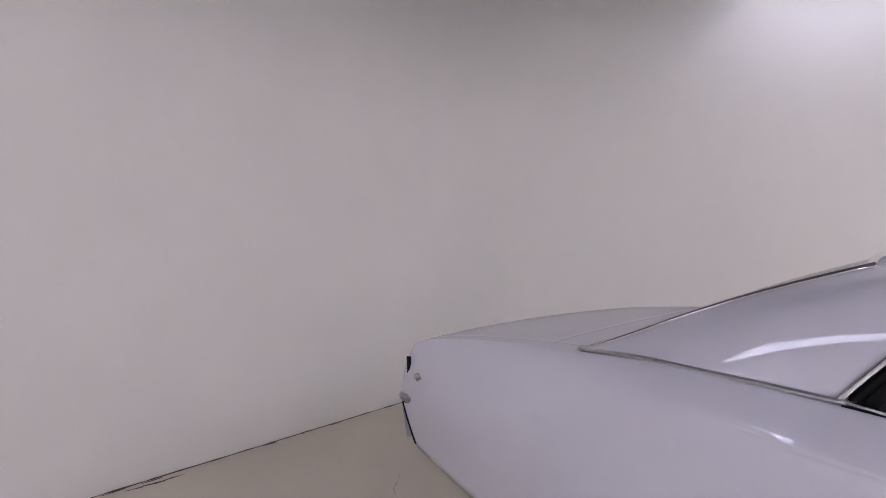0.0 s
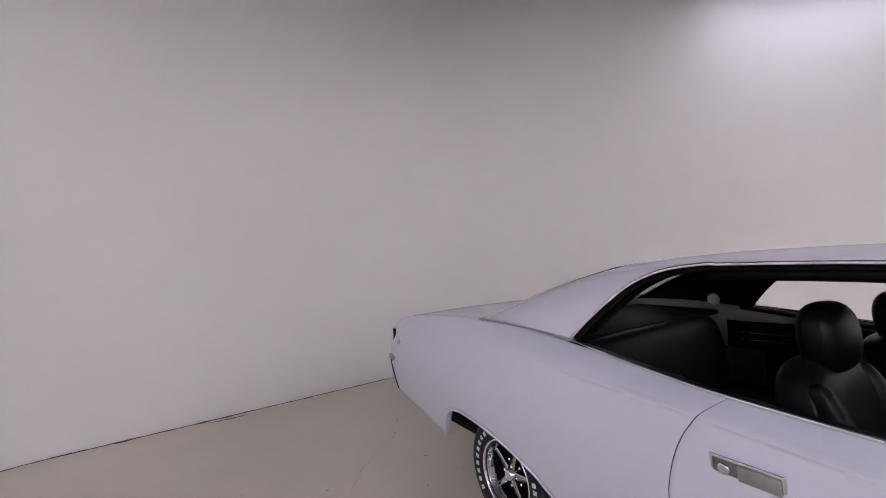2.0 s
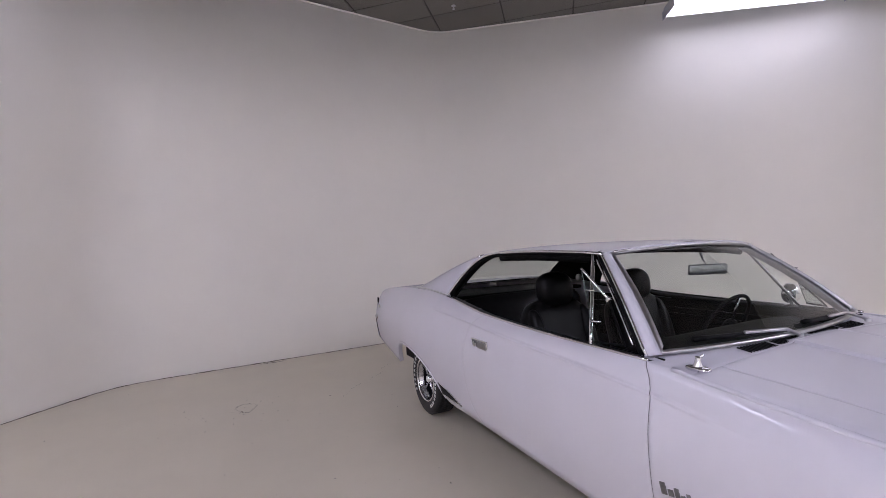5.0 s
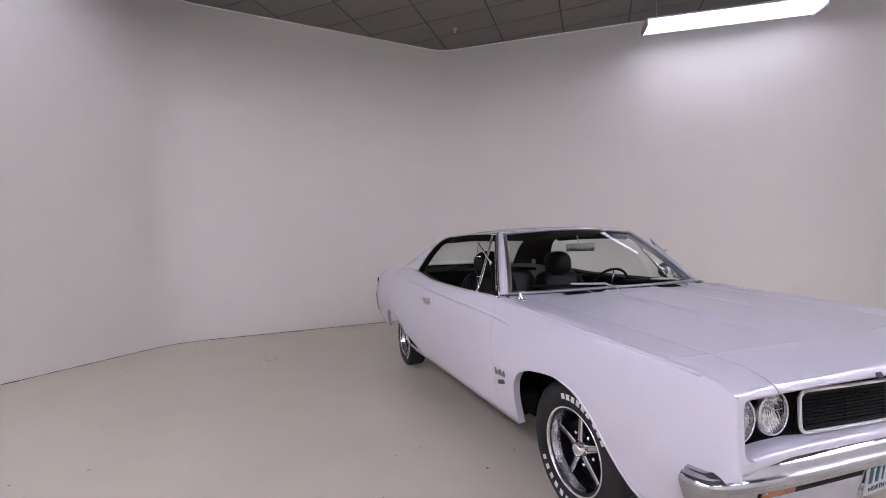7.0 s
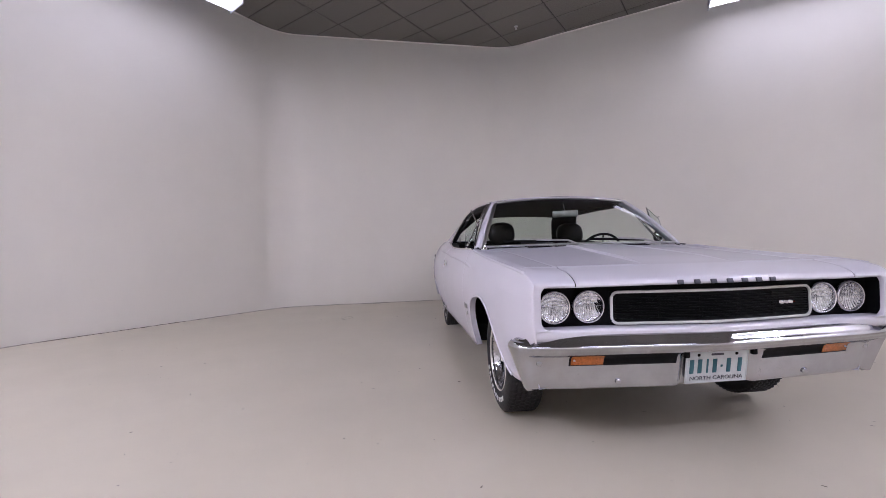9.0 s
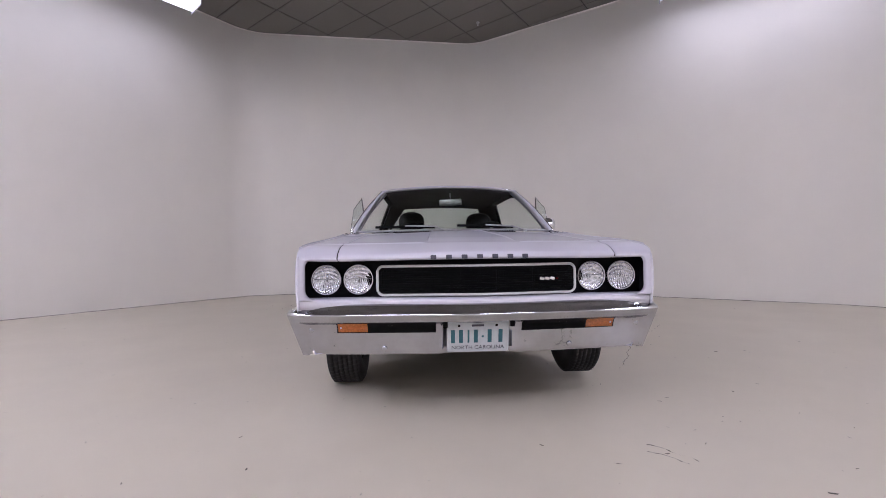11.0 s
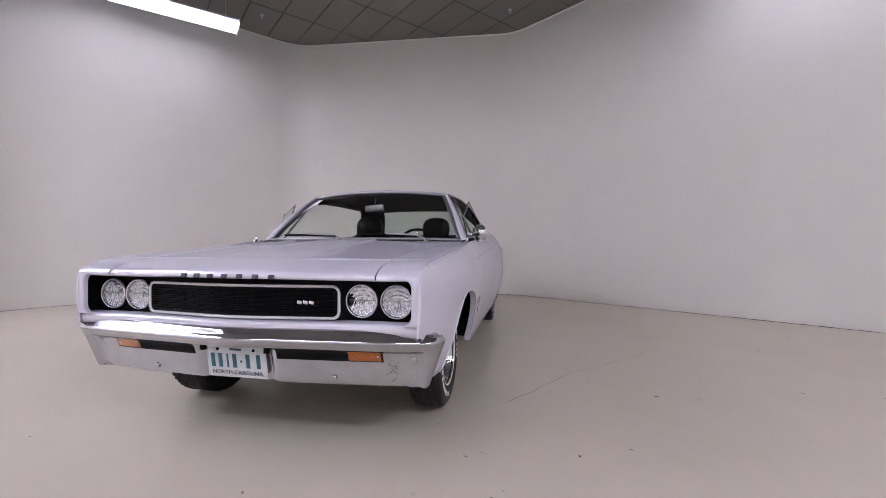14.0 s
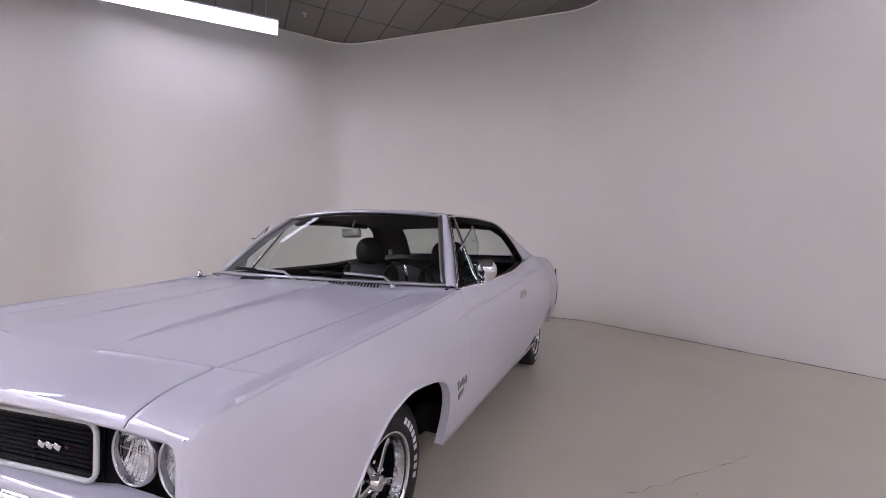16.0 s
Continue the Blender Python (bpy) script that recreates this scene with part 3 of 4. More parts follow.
for s in (-1, 1):
    rows = []
    for yy in hood_ys:
        g = GAP(yy) + 0.003
        y_edge = top_point(0.86, yy)[1]
        rows.append([top_point(s * (g + (XT(y_edge) - g) * u), yy) for u in fender_us])
    lip = [[(x, y + 0.004, z - 0.010) for x, y, z in rows[0]], [(x, y + 0.035, z - 0.014) for x, y, z in rows[0]]]
    sheet("fender_top", lip[::-1] + rows, PAINT, car, thick=0.004)
# dark sheet added under the gaps so that they look shaded
sheet("hood_gap_shade", [[(x, y, 0.76 if y < -0.5 else 0.84) for x in np.linspace(-0.80, 0.80, 9)] for y in np.linspace(-0.68, 0.5, 9)], UNDER, car)

# cowl between hood and windscreen


def screen_base(x):
    return (0.490 + 0.125 * (abs(x) / 0.79) ** 2, 0.982 - 0.006 * (abs(x) / 0.79) ** 2)


rows = []
for i in range(8):
    t = i / 7
    row = []
    for k in range(61):
        x = -0.855 + 1.71 * k / 60
        y0 = 0.447
        z0 = top_point(min(max(x, -0.855), 0.855), 0.445)[2]
        yb, zb = screen_base(min(max(x, -0.79), 0.79))
        row.append((x, y0 + (yb + 0.02 - y0) * t, z0 + (zb - 0.008 - z0) * t - 0.004 * math.sin(math.pi * t)))
    rows.append(row)
sheet("cowl_panel", rows, PAINT, car, thick=0.004)
slot = None
for k in range(52):
    x = -0.48 + 0.96 * k / 51
    if 0.02 < abs(x) < 0.47 and abs(abs(x) - 0.27) > 0.012:
        m = pose(x, 0.470 + 0.06 * x * x, 0.9715, 14, 0, 24)
        if slot is None:
            slot = part("cowl_slot", box_bm((0.0055, 0.050, 0.005)), BLACK, car, flat=True)
        else:
            mesh = slot.data
            slot = new("cowl_slot", mesh)
            slot.parent = car
        slot.matrix_basis = m

# windscreen and its frame


def screen(u, v):
    """u from -1 to 1 across, v from 0 at the base to 1 at the roof."""
    x0, x1 = 0.768 * u, 0.572 * u
    y0, z0 = 0.495 + 0.115 * u * u, 0.985 - 0.006 * u * u
    y1, z1 = 0.945 + 0.065 * u * u, 1.382 - 0.030 * u * u
    bow = 0.022 * math.sin(math.pi * v)
    return (x0 + (x1 - x0) * v, y0 + (y1 - y0) * v - bow * 0.7, z0 + (z1 - z0) * v + bow * 0.6)


ws = sheet("windscreen", [[screen(-1 + 2 * i / 40, j / 20) for i in range(41)] for j in range(21)], GLASS, car, "clear curved windscreen glass", out=(0, -1, 0.5))
ws.visible_shadow = False
ring = [screen(-1 + 2 * i / 40, 0) for i in range(41)] + [screen(1, j / 20) for j in range(1, 20)] + [screen(1 - 2 * i / 40, 1) for i in range(41)] + [screen(-1, 1 - j / 20) for j in range(1, 20)]
part("windscreen_trim", rod_bm([(x, y - 0.004, z + 0.003) for x, y, z in ring], 0.016, 8, 0.6, closed=True), STEEL, car, "satin metal windscreen surround")

header = [screen(-0.98 + 1.96 * i / 40, 1) for i in range(41)]
part("header_trim", rod_bm([(x, y - 0.006, z + 0.013) for x, y, z in header], 0.0055, 8), CHROME, car, "bright strip over the windscreen")

# roof: y from the windscreen to the rear window
RW = smooth((0.95, 0.598), (1.2, 0.612), (1.6, 0.616), (1.9, 0.606), (2.40, 0.500))
RZ = smooth((0.95, 1.364), (1.2, 1.376), (1.6, 1.386), (1.9, 1.383), (2.2, 1.372), (2.40, 1.352))
RC = smooth((0.92, 1.396), (1.2, 1.414), (1.6, 1.420), (2.0, 1.412), (2.2, 1.398), (2.42, 1.372))


def roof_point(u, v, drop=0.0):
    x_n = u
    y0, y1 = 0.932 + 0.080 * u * u, 2.41 - 0.02 * u * u
    y = y0 + (y1 - y0) * v
    w = RW(y)
    z = RZ(y) + (RC(y) - RZ(y)) * (1 - abs(u) ** 2.6)
    return (x_n * w, y, z - drop)


rows = [[roof_point(-1 + 2 * i / 48, j / 40) for i in range(49)] for j in range(41)]
front = [[(x, y + 0.008, z - 0.018) for x, y, z in rows[0]], [(x, y - 0.004, z - 0.006) for x, y, z in rows[0]]]
sheet("roof", front + rows, PAINT, car, "smooth white steel roof", thick=0.006)
sheet("headliner", [[roof_point(0.97 * (-1 + 2 * i / 24), 0.02 + 0.96 * j / 20, 0.030) for i in range(25)] for j in range(21)], TRIM, car, "black headliner", out=(0, 0, -1), thick=0.004)

# rear pillars (sail panels)
FRONT_EDGE = [(0.606, 1.90, 1.383), (0.618, 2.05, 1.366), (0.646, 2.18, 1.320), (0.698, 2.30, 1.220), (0.744, 2.395, 1.115), (0.768, 2.435, 1.062)]
REAR_EDGE = [(0.500, 2.395, 1.353), (0.520, 2.48, 1.328), (0.565, 2.62, 1.282), (0.625, 2.78, 1.218), (0.690, 2.95, 1.142), (0.745, 3.09, 1.082)]
fe, re_ = path3(FRONT_EDGE, 25), path3(REAR_EDGE, 25)
for s in (-1, 1):
    rows, inner = [], []
    for j in range(25):
        t = j / 24
        row = []
        for i in range(15):
            w = i / 14
            p = fe[j].lerp(re_[j], w)
            bulge = 0.030 * math.sin(math.pi * w) * (0.35 + 0.65 * t)
            if j == 0:
                q = Vector(roof_point(1, (p.y - 1.017) / (2.39 - 1.017)))
                p = Vector((q.x, q.y, q.z))
                bulge = 0
            row.append((s * (p.x + bulge), p.y, p.z + bulge * 0.5))
        rows.append(row)
        ahead = (0.10 - 0.02 * t if s > 0 else 0.06) * min(1, j / 4)
        inner.append([(x - s * (0.035 + 0.010 * i / 14), y - ahead * (1 - i / 14), z - 0.012) for i, (x, y, z) in enumerate(row)])
    sheet("rear_pillar", rows, PAINT, car, "broad white rear roof pillar", thick=0.006, out=(s, 0, 0.3))
    sheet("pillar_lining", inner, TRIM, car, "black pillar lining", out=(-s, 0, 0), thick=0.004)
    # bright strip from the side window to the deck
    belt = [Vector((s * 0.772, 2.40, 1.064)), Vector((s * 0.782, 2.62, 1.082)), Vector((s * 0.770, 2.88, 1.094)), Vector((s * 0.752, 3.10, 1.090))]
    part("belt_trim", rod_bm(path3(belt, 20), 0.011, 8, 0.7), STEEL, car)

# rear window
rows = []
for j in range(19):
    t = j / 18
    e = re_[int(round(t * 24))]
    rows.append([((e.x - 0.012) * u, e.y + 0.045 * (1 - u * u) * (0.5 + t * 0.5), e.z + 0.022 * (1 - abs(u) ** 2.5) * (1 - 0.8 * t)) for u in np.linspace(-1, 1, 31)])
rw = sheet("rear_window", rows, GLASS, car, "clear curved rear window", out=(0, 1, 1))
rw.visible_shadow = False
part("rear_window_trim", rod_bm([*rows[0], *[r[-1] for r in rows[1:-1]], *rows[-1][::-1], *[r[0] for r in rows[-2:0:-1]]], 0.011, 8, closed=True), CHROME, car)


# rear deck
DECK_GAP = 0.690


def deck_point(x, y):
    e = XT(y)
    q = min(abs(x) / e, 1)
    back = 0.05 * (1 - q * q) * step01((y - 3.2) / 0.9)
    return (x, y + back, ZT(y) + 0.012 * (1 - q ** 2))


deck_ys = np.linspace(3.27, 4.15, 40)
rows = [[deck_point(u * (DECK_GAP - 0.003), y) for u in np.linspace(-1, 1, 41)] for y in deck_ys]
tail = [[(x, y + 0.02, z - 0.03 * k) for x, y, z in rows[-1]] for k in (1, 2.4)]
sheet("trunk_lid", rows + tail, PAINT, car, "flat white trunk lid", thick=0.004)
for s in (-1, 1):
    rows = [[deck_point(s * (DECK_GAP + 0.003 + (XT(y) - DECK_GAP - 0.003) * i / 8), y) for i in range(9)] for y in np.linspace(3.09, 4.15, 44)]
    sheet("quarter_top", rows, PAINT, car, thick=0.004)
    rows = []
    for y in np.linspace(1.95, 3.09, 30):
        a = Vector((s * XT(y), y, ZT(y)))
        rows.append([a.lerp(Vector((s * (0.76 - 0.02 * max(0, (y - 2.45))), y, ZT(y) - 0.004)), i / 4) for i in range(5)])
    sheet("quarter_shelf", rows, PAINT, car, thick=0.004)
rows = [[deck_point(u * (DECK_GAP + 0.001), y) for u in np.linspace(-1, 1, 31)] for y in np.linspace(3.06, 3.264, 8)]
sheet("deck_filler", rows, PAINT, car, thick=0.004)
# added dark sheet that gives the trunk lid's gaps their shade
sheet("trunk_gap_shade", [[(x, y, 0.94) for x in np.linspace(-0.72, 0.72, 5)] for y in np.linspace(3.1, 4.0, 5)], UNDER, car)

# tail
zs = np.linspace(0.49, 0.95, 16)
sheet("rear_panel", [[(u * side_x(4.15, z), 4.15 + 0.05 * (1 - u * u), z) for u in np.linspace(-1, 1, 31)] for z in zs], PAINT, car, out=(0, 1, 0), thick=0.004)
for s in (-1, 1):
    part("tail_lamp", box_bm((0.34, 0.04, 0.12), (s * 0.52, 4.168, 0.845), 0.012), RED, car, "dark red tail lamp")
    part("side_slit", box_bm((0.012, 0.026, 0.105), (s * (side_x(4.10, 0.87) + 0.001), 4.10, 0.872), 0.003, (0, 0, -s * 8)), BLACK, car)
    diamond = [(s * (side_x(3.99 + dy, 0.842 + dz) + 0.003), 3.99 + dy, 0.842 + dz) for dy, dz in ((-0.036, 0.0), (0.0, 0.017), (0.036, 0.0), (0.0, -0.017))]
    part("marker_rim", rod_bm(diamond, 0.0035, 6, closed=True), STEEL_DARK, car)
    mk = part("side_marker", pillow_bm((0.012, 0.055, 0.028), (s * (side_x(3.99, 0.842) + 0.002), 3.99, 0.842), (0, 0, -s * 8), 0.9), CHROME, car, "small chrome side badge")
crest = path3([(-0.842, 4.03, 0.60), (-0.866, 4.08, 0.60), (-0.864, 4.15, 0.60), (-0.80, 4.205, 0.60), (-0.4, 4.245, 0.60), (0.4, 4.245, 0.60), (0.80, 4.205, 0.60), (0.864, 4.15, 0.60), (0.866, 4.08, 0.60), (0.842, 4.03, 0.60)], 70)


def pocket(x):
    """How far the front bumper steps back round the number plate."""
    return 0.034 * (1 - step01((abs(x) - 0.160) / 0.04))


def bumper_rows(crest, profile):
    """Sweeps (inset, height) pairs along a crest line; inset goes towards the car's middle."""
    rows = []
    n = len(crest)
    for inset, z in profile:
        row = []
        for i, p in enumerate(crest):
            a, b = crest[max(i - 1, 0)], crest[min(i + 1, n - 1)]
            d = (b - a).normalized()
            nrm = Vector((d.y, -d.x, 0))
            if nrm.dot(Vector((0, 1.6 if p.y < 1 else 3.7, 0)) - p) < 0:
                nrm = -nrm
            k = inset * (1 + 0.15 * max(abs(nrm.x) - 0.3, 0)) if z < 0.5 else inset
            end = step01((abs(nrm.x) - 0.20) / 0.60) if p.y < 0 else 0
            if p.y < 0 and z < 0.526:
                k += (0.070 * (0.526 - z) / 0.19 + 0.03 * (z < 0.327) - k) * end
            if p.y < 0 and z < 0.495:
                k += pocket(p.x)
            sink = 0.022 * end if z > 0.558 else 0
            row.append((p.x + nrm.x * k, p.y + nrm.y * k, z - sink))
        rows.append(row)
    return rows


sheet("rear_bumper", bumper_rows(crest, [(0.05, 0.735), (0.015, 0.732), (0.002, 0.722), (0.0, 0.71), (0.012, 0.69), (0.035, 0.65), (0.065, 0.58), (0.10, 0.51), (0.14, 0.49)]),
      CHROME_WORN, car, "chrome rear bumper wrapping the corners", out=(0, 1, 0), thick=0.004)

# ---- front end ----


# recessed dark panel that carries the lamps and the grille
rows = []
for z in np.linspace(0.600, 0.795, 8):
    rows.append([(x, panel_y(x), z) for x in np.linspace(-0.833, 0.833, 41)])
sheet("lamp_panel", rows, GUNMETAL, car, "dark grey recessed panel round the headlights", out=(0, -1, 0), thick=0.004)
# painted strip under it
rows = []
for dy, z in ((0.085, 0.607), (0.030, 0.606), (0.018, 0.602), (0.012, 0.592), (0.014, 0.575), (0.022, 0.558), (0.06, 0.548)):
    rows.append([(x, nose_y(x) + dy, z) for x in np.linspace(-0.838, 0.838, 41)])
sheet("nose_strip", rows, PAINT, car, "white painted strip above the bumper", out=(0, -1, 0), thick=0.003)

# painted rim with rounded corners round the outer headlights
for s in (-1, 1):
    outer, inner = [], []
    for cz, sign in ((0.752, 1), (0.648, -1)):
        for k in range(11):
            a = math.radians(9 * (10 - k if sign > 0 else k))
            inner.append((0.770 + 0.042 * math.cos(a), cz + sign * 0.042 * math.sin(a)))
            if a > math.pi / 4:
                outer.append((0.770 + 0.069 * math.tan(math.pi / 2 - a), cz + sign * 0.045))
            else:
                outer.append((0.839, cz + sign * 0.045 * math.tan(a)))
    rows = [[(s * x, FENDER_FRONT + dy, z) for x, z in line] for line, dy in ((outer, 0.0005), ([((a + 3 * c) / 4, (b + 3 * d) / 4) for (a, b), (c, d) in zip(outer, inner)], -0.001), (inner, 0.004), (inner, 0.022))]
    sheet("headlight_surround", rows, PAINT, car, out=(0, -1, 0), thick=0.003)

# grille: rounded bright frame, thin bars
grille = tagged(new("grille"), "black grille with thin bars in a rounded bright frame")
grille.parent = car


def frame_loop(hw, z0, z1, r, dy, n=8):
    pts = []
    for cx, cz, a0 in ((hw - r, z1 - r, 0), (-hw + r, z1 - r, 90), (-hw + r, z0 + r, 180), (hw - r, z0 + r, 270)):
        for k in range(n + 1):
            a = math.radians(a0 + 90 * k / n)
            pts.append((cx + r * math.cos(a), cz + r * math.sin(a)))
    out = []
    for (xa, za), (xb, zb) in zip(pts, pts[1:] + pts[:1]):
        m = max(1, int(abs(xb - xa) / 0.06))
        out += [(xa + (xb - xa) * k / m, za + (zb - za) * k / m) for k in range(m)]
    return [(x, panel_y(x) + dy, z) for x, z in out]


part("grille_frame", rod_bm(frame_loop(0.480, 0.617, 0.754, 0.030, -0.016), 0.0064, 8, closed=True), WHITE_PLASTIC, grille, "pale bright rounded frame")
part("grille_shell", rod_bm(frame_loop(0.471, 0.621, 0.746, 0.026, -0.003), 0.013, 8, closed=True), BLACK, grille)
sheet("grille_back", [[(x, panel_y(x) - 0.004, z) for x in np.linspace(-0.485, 0.485, 21)] for z in (0.616, 0.757)], BLACK, grille, out=(0, -1, 0), thick=0.003)
for k in range(12):
    z = 0.624 + 0.0112 * k
    part("grille_bar", rod_bm([(x, panel_y(x) - 0.012, z) for x in np.linspace(-0.478, 0.478, 25)], 0.0030, 6), BLACK, grille)
for x in (-0.27, -0.09, 0.09, 0.27):
    part("grille_post", box_bm((0.008, 0.008, 0.12), (x, panel_y(x) - 0.008, 0.69), 0.002), BLACK, grille)
for k, x in enumerate((0.310, 0.336, 0.362)):
    part("grille_badge", pillow_bm((0.025, 0.012, 0.016), (x, panel_y(x) - 0.018, 0.685), (0, 12, 0), 0.5), CHROME, grille, "small bright badge on the grille")
part("badge_stripe", box_bm((0.012, 0.004, 0.005), (0.388, panel_y(0.388) - 0.016, 0.684), 0.001), RED, grille, "short red stripe")


def headlight(x, z=0.692):
    h = new("headlight")
    h.parent = car
    y = panel_y(x) - 0.013
    m = pose(x, y, z, 0, 0, 90)
    part("ring", lathe_bm([(0.0640, 0.02), (0.0650, -0.012), (0.0668, -0.0165), (0.0705, -0.0155), (0.0738, -0.008), (0.0740, 0.012)], 48, m), STEEL_BRIGHT, h, "chrome ring")
    rows = []
    for k in range(25):
        r = 0.0645 * (1 - k / 24) + 0.0005
        row = []
        for i in range(120):
            a = 2 * math.pi * i / 120
            px, pz = r * math.cos(a), r * math.sin(a)
            # fan of flutes below the middle, a smooth stepped bowl above it
            spread = 1 + 9.0 * max(-pz, 0) - 5.0 * max(pz, 0)
            flute = 0.0017 * math.sin(2 * math.pi * px / (0.0088 * spread)) * (0.35 + 0.65 * step01((0.004 - pz) / 0.006))
            arc = 0.0014 * math.sin(2 * math.pi * (math.hypot(px, pz + 0.05)) / 0.017) * step01((pz - 0.002) / 0.006)
            row.append((x + px, y - 0.001 + 0.013 * (1 - (r / 0.065) ** 2) + flute + arc, z + pz))
        rows.append(row + row[:1])
    sheet("reflector", rows, SILVER, h, "fluted silver reflector", out=(0, -1, 0))
    lens = part("lens", lathe_bm([(0.063, 0.002), (0.058, -0.006), (0.043, -0.012), (0.022, -0.016), (0.001, -0.017)], 48, m), LENS, h, "ribbed clear glass lens")
    lens.visible_shadow = False
    part("lens_bar", rod_bm([(x + px, y - 0.003, z + 0.003) for px in np.linspace(-0.060, 0.060, 9)], 0.0015, 5), STEEL_DARK, h)
    return tagged(h, "round sealed-beam headlight in a chrome ring")


SILVER = material("silvered reflector", (0.90, 0.90, 0.92), 0.13, metal=1.0, vary=0.45, scale=70.0, bump=0.5, bump_scale=45.0)
LENS = glass_material("lamp glass", (0.93, 0.95, 0.97))
for x in (-0.727, -0.572, 0.572, 0.727):
    headlight(x)

# raised letters on the hood's lip, as plain blocks
for k in range(7):
    x = -0.214 + 0.428 * k / 6
    p = top_point(x, -0.80)
    part("hood_badge", box_bm((0.027, 0.008, 0.019), (p[0], p[1] - 0.003, p[2] - 0.001), 0.0025, (-18, 0, 0)), DARK_INK, car, "small dark bright-edged block on the hood lip")

# front bumper
HALF = [(0, -0.872), (0.04, -0.870), (0.3, -0.848), (0.6, -0.822), (0.78, -0.797), (0.862, -0.774), (0.906, -0.740), (0.922, -0.700), (0.926, -0.668)]
crest = path3([(-x, y, 0.53) for x, y in HALF[:0:-1]] + [(x, y, 0.53) for x, y in HALF], 110)
bumper = tagged(new("front_bumper"), "chrome front bumper with slots and amber lamps")
bumper.parent = car
PROFILE = [(0.080, 0.577), (0.050, 0.583), (0.034, 0.579), (0.022, 0.566), (0.018, 0.553), (0.009, 0.544), (0.001, 0.534), (0.001, 0.526), (0.008, 0.518), (0.018, 0.511), (0.021, 0.505), (0.022, 0.497),
           (0.046, 0.489), (0.066, 0.474), (0.078, 0.44), (0.088, 0.40), (0.099, 0.352), (0.104, 0.336), (0.111, 0.328), (0.14, 0.326)]
sheet("bumper_bar", bumper_rows(crest, PROFILE), CHROME_WORN, bumper, out=(0, -1, 0), thick=0.004)


def bumper_at(x, z, proud=0.0):
    """A point on the bumper's front face."""
    f = smooth(*[(p.x, p.y) for p in crest if p.y < -0.75])
    inset = smooth(*sorted([(zz, i) for i, zz in PROFILE if zz < 0.531 and i < 0.12]))(z)
    return Vector((x, f(x) + inset + (pocket(x) if z < 0.495 else 0) - proud, z))


def bumper_patch(name, x0, x1, z0, z1, proud, mat, parent, label=""):
    rows = [[bumper_at(x, z, proud) for x in np.linspace(x0, x1, 14)] for z in np.linspace(z0, z1, 5)]
    back = [[bumper_at(x, z, -0.004) for x in np.linspace(x0, x1, 14)] for z in (z0, z1)]
    return sheet(name, [back[0]] + rows + [back[1]], mat, parent, label, out=(0, -1, 0), thick=0.002)


for s in (-1, 1):
    a, b = sorted((s * 0.205, s * 0.675))
    bumper_patch("bumper_slot", a, b, 0.438, 0.489, 0.0012, BLACK, bumper, "black slot in the bumper")
    a, b = sorted((s * 0.528, s * 0.668))
    lamp = bumper_patch("turn_signal", a, b, 0.443, 0.485, 0.0045, AMBER, bumper, "amber turn signal lens")
    part("signal_screw", pillow_bm((0.008, 0.006, 0.008), bumper_at(s * 0.655, 0.464, 0.006)), STEEL, lamp)
    for x, z in ((0.80, 0.452), (0.452, 0.360)):
        part("bumper_bolt", pillow_bm((0.026, 0.012, 0.026), bumper_at(s * x, z, 0.003 if x < 0.7 else -0.002), e=0.8), CHROME_WORN, bumper)
    part("plate_bracket", box_bm((0.022, 0.02, 0.032), (s * 0.160, -0.786, 0.476), 0.003), BLACK, bumper)
plate = tagged(new("number_plate"), "pale blue-white number plate with teal characters as plain bars")
plate.parent = bumper
PL = pose(-0.004, -0.764, 0.410, 9, 0, 0) @ Matrix.Scale(0.98, 4)
part("plate_panel", box_bm((0.305, 0.003, 0.153), (0, 0, 0), 0.0012), PLATE, plate)
part("plate_rim", rod_bm([(x, -0.002, z) for x, z in [(-0.147, z) for z in np.linspace(-0.071, 0.071, 6)] + [(x, 0.071) for x in np.linspace(-0.147, 0.147, 6)]
                          + [(0.147, z) for z in np.linspace(0.071, -0.071, 6)] + [(x, -0.071) for x in np.linspace(0.147, -0.147, 6)]], 0.0022, 6, closed=True), PLATE, plate)
for k, x in enumerate((-0.122, -0.083, -0.046, -0.010, 0.058, 0.112)):
    part("plate_bar", box_bm((0.020 if k != 2 else 0.009, 0.003, 0.066), (x, -0.0022, 0.004), 0.001), PLATE_INK, plate)
part("plate_dot", box_bm((0.010, 0.003, 0.010), (0.024, -0.0022, 0.002), 0.001), PLATE_INK, plate)
part("plate_bar", box_bm((0.060, 0.003, 0.010), (0.0, -0.0022, 0.058), 0.001), DARK_INK, plate)
for x in (-0.092, 0.092):
    part("plate_bolt", pillow_bm((0.012, 0.008, 0.012), (x, -0.003, 0.058)), BLACK, plate)
txt = bpy.data.curves.new("plate_words", "FONT")
txt.body, txt.size, txt.align_x, txt.align_y, txt.extrude = "NORTH CAROLINA", 0.026, "CENTER", "CENTER", 0.0008
words = new("plate_words", txt)
txt.materials.append(DARK_INK)
words.parent = plate
words.matrix_basis = pose(0, -0.0032, -0.053, 90, 0, 0) @ Matrix.Diagonal((1.14, 1, 1, 1))
plate.matrix_basis = PL

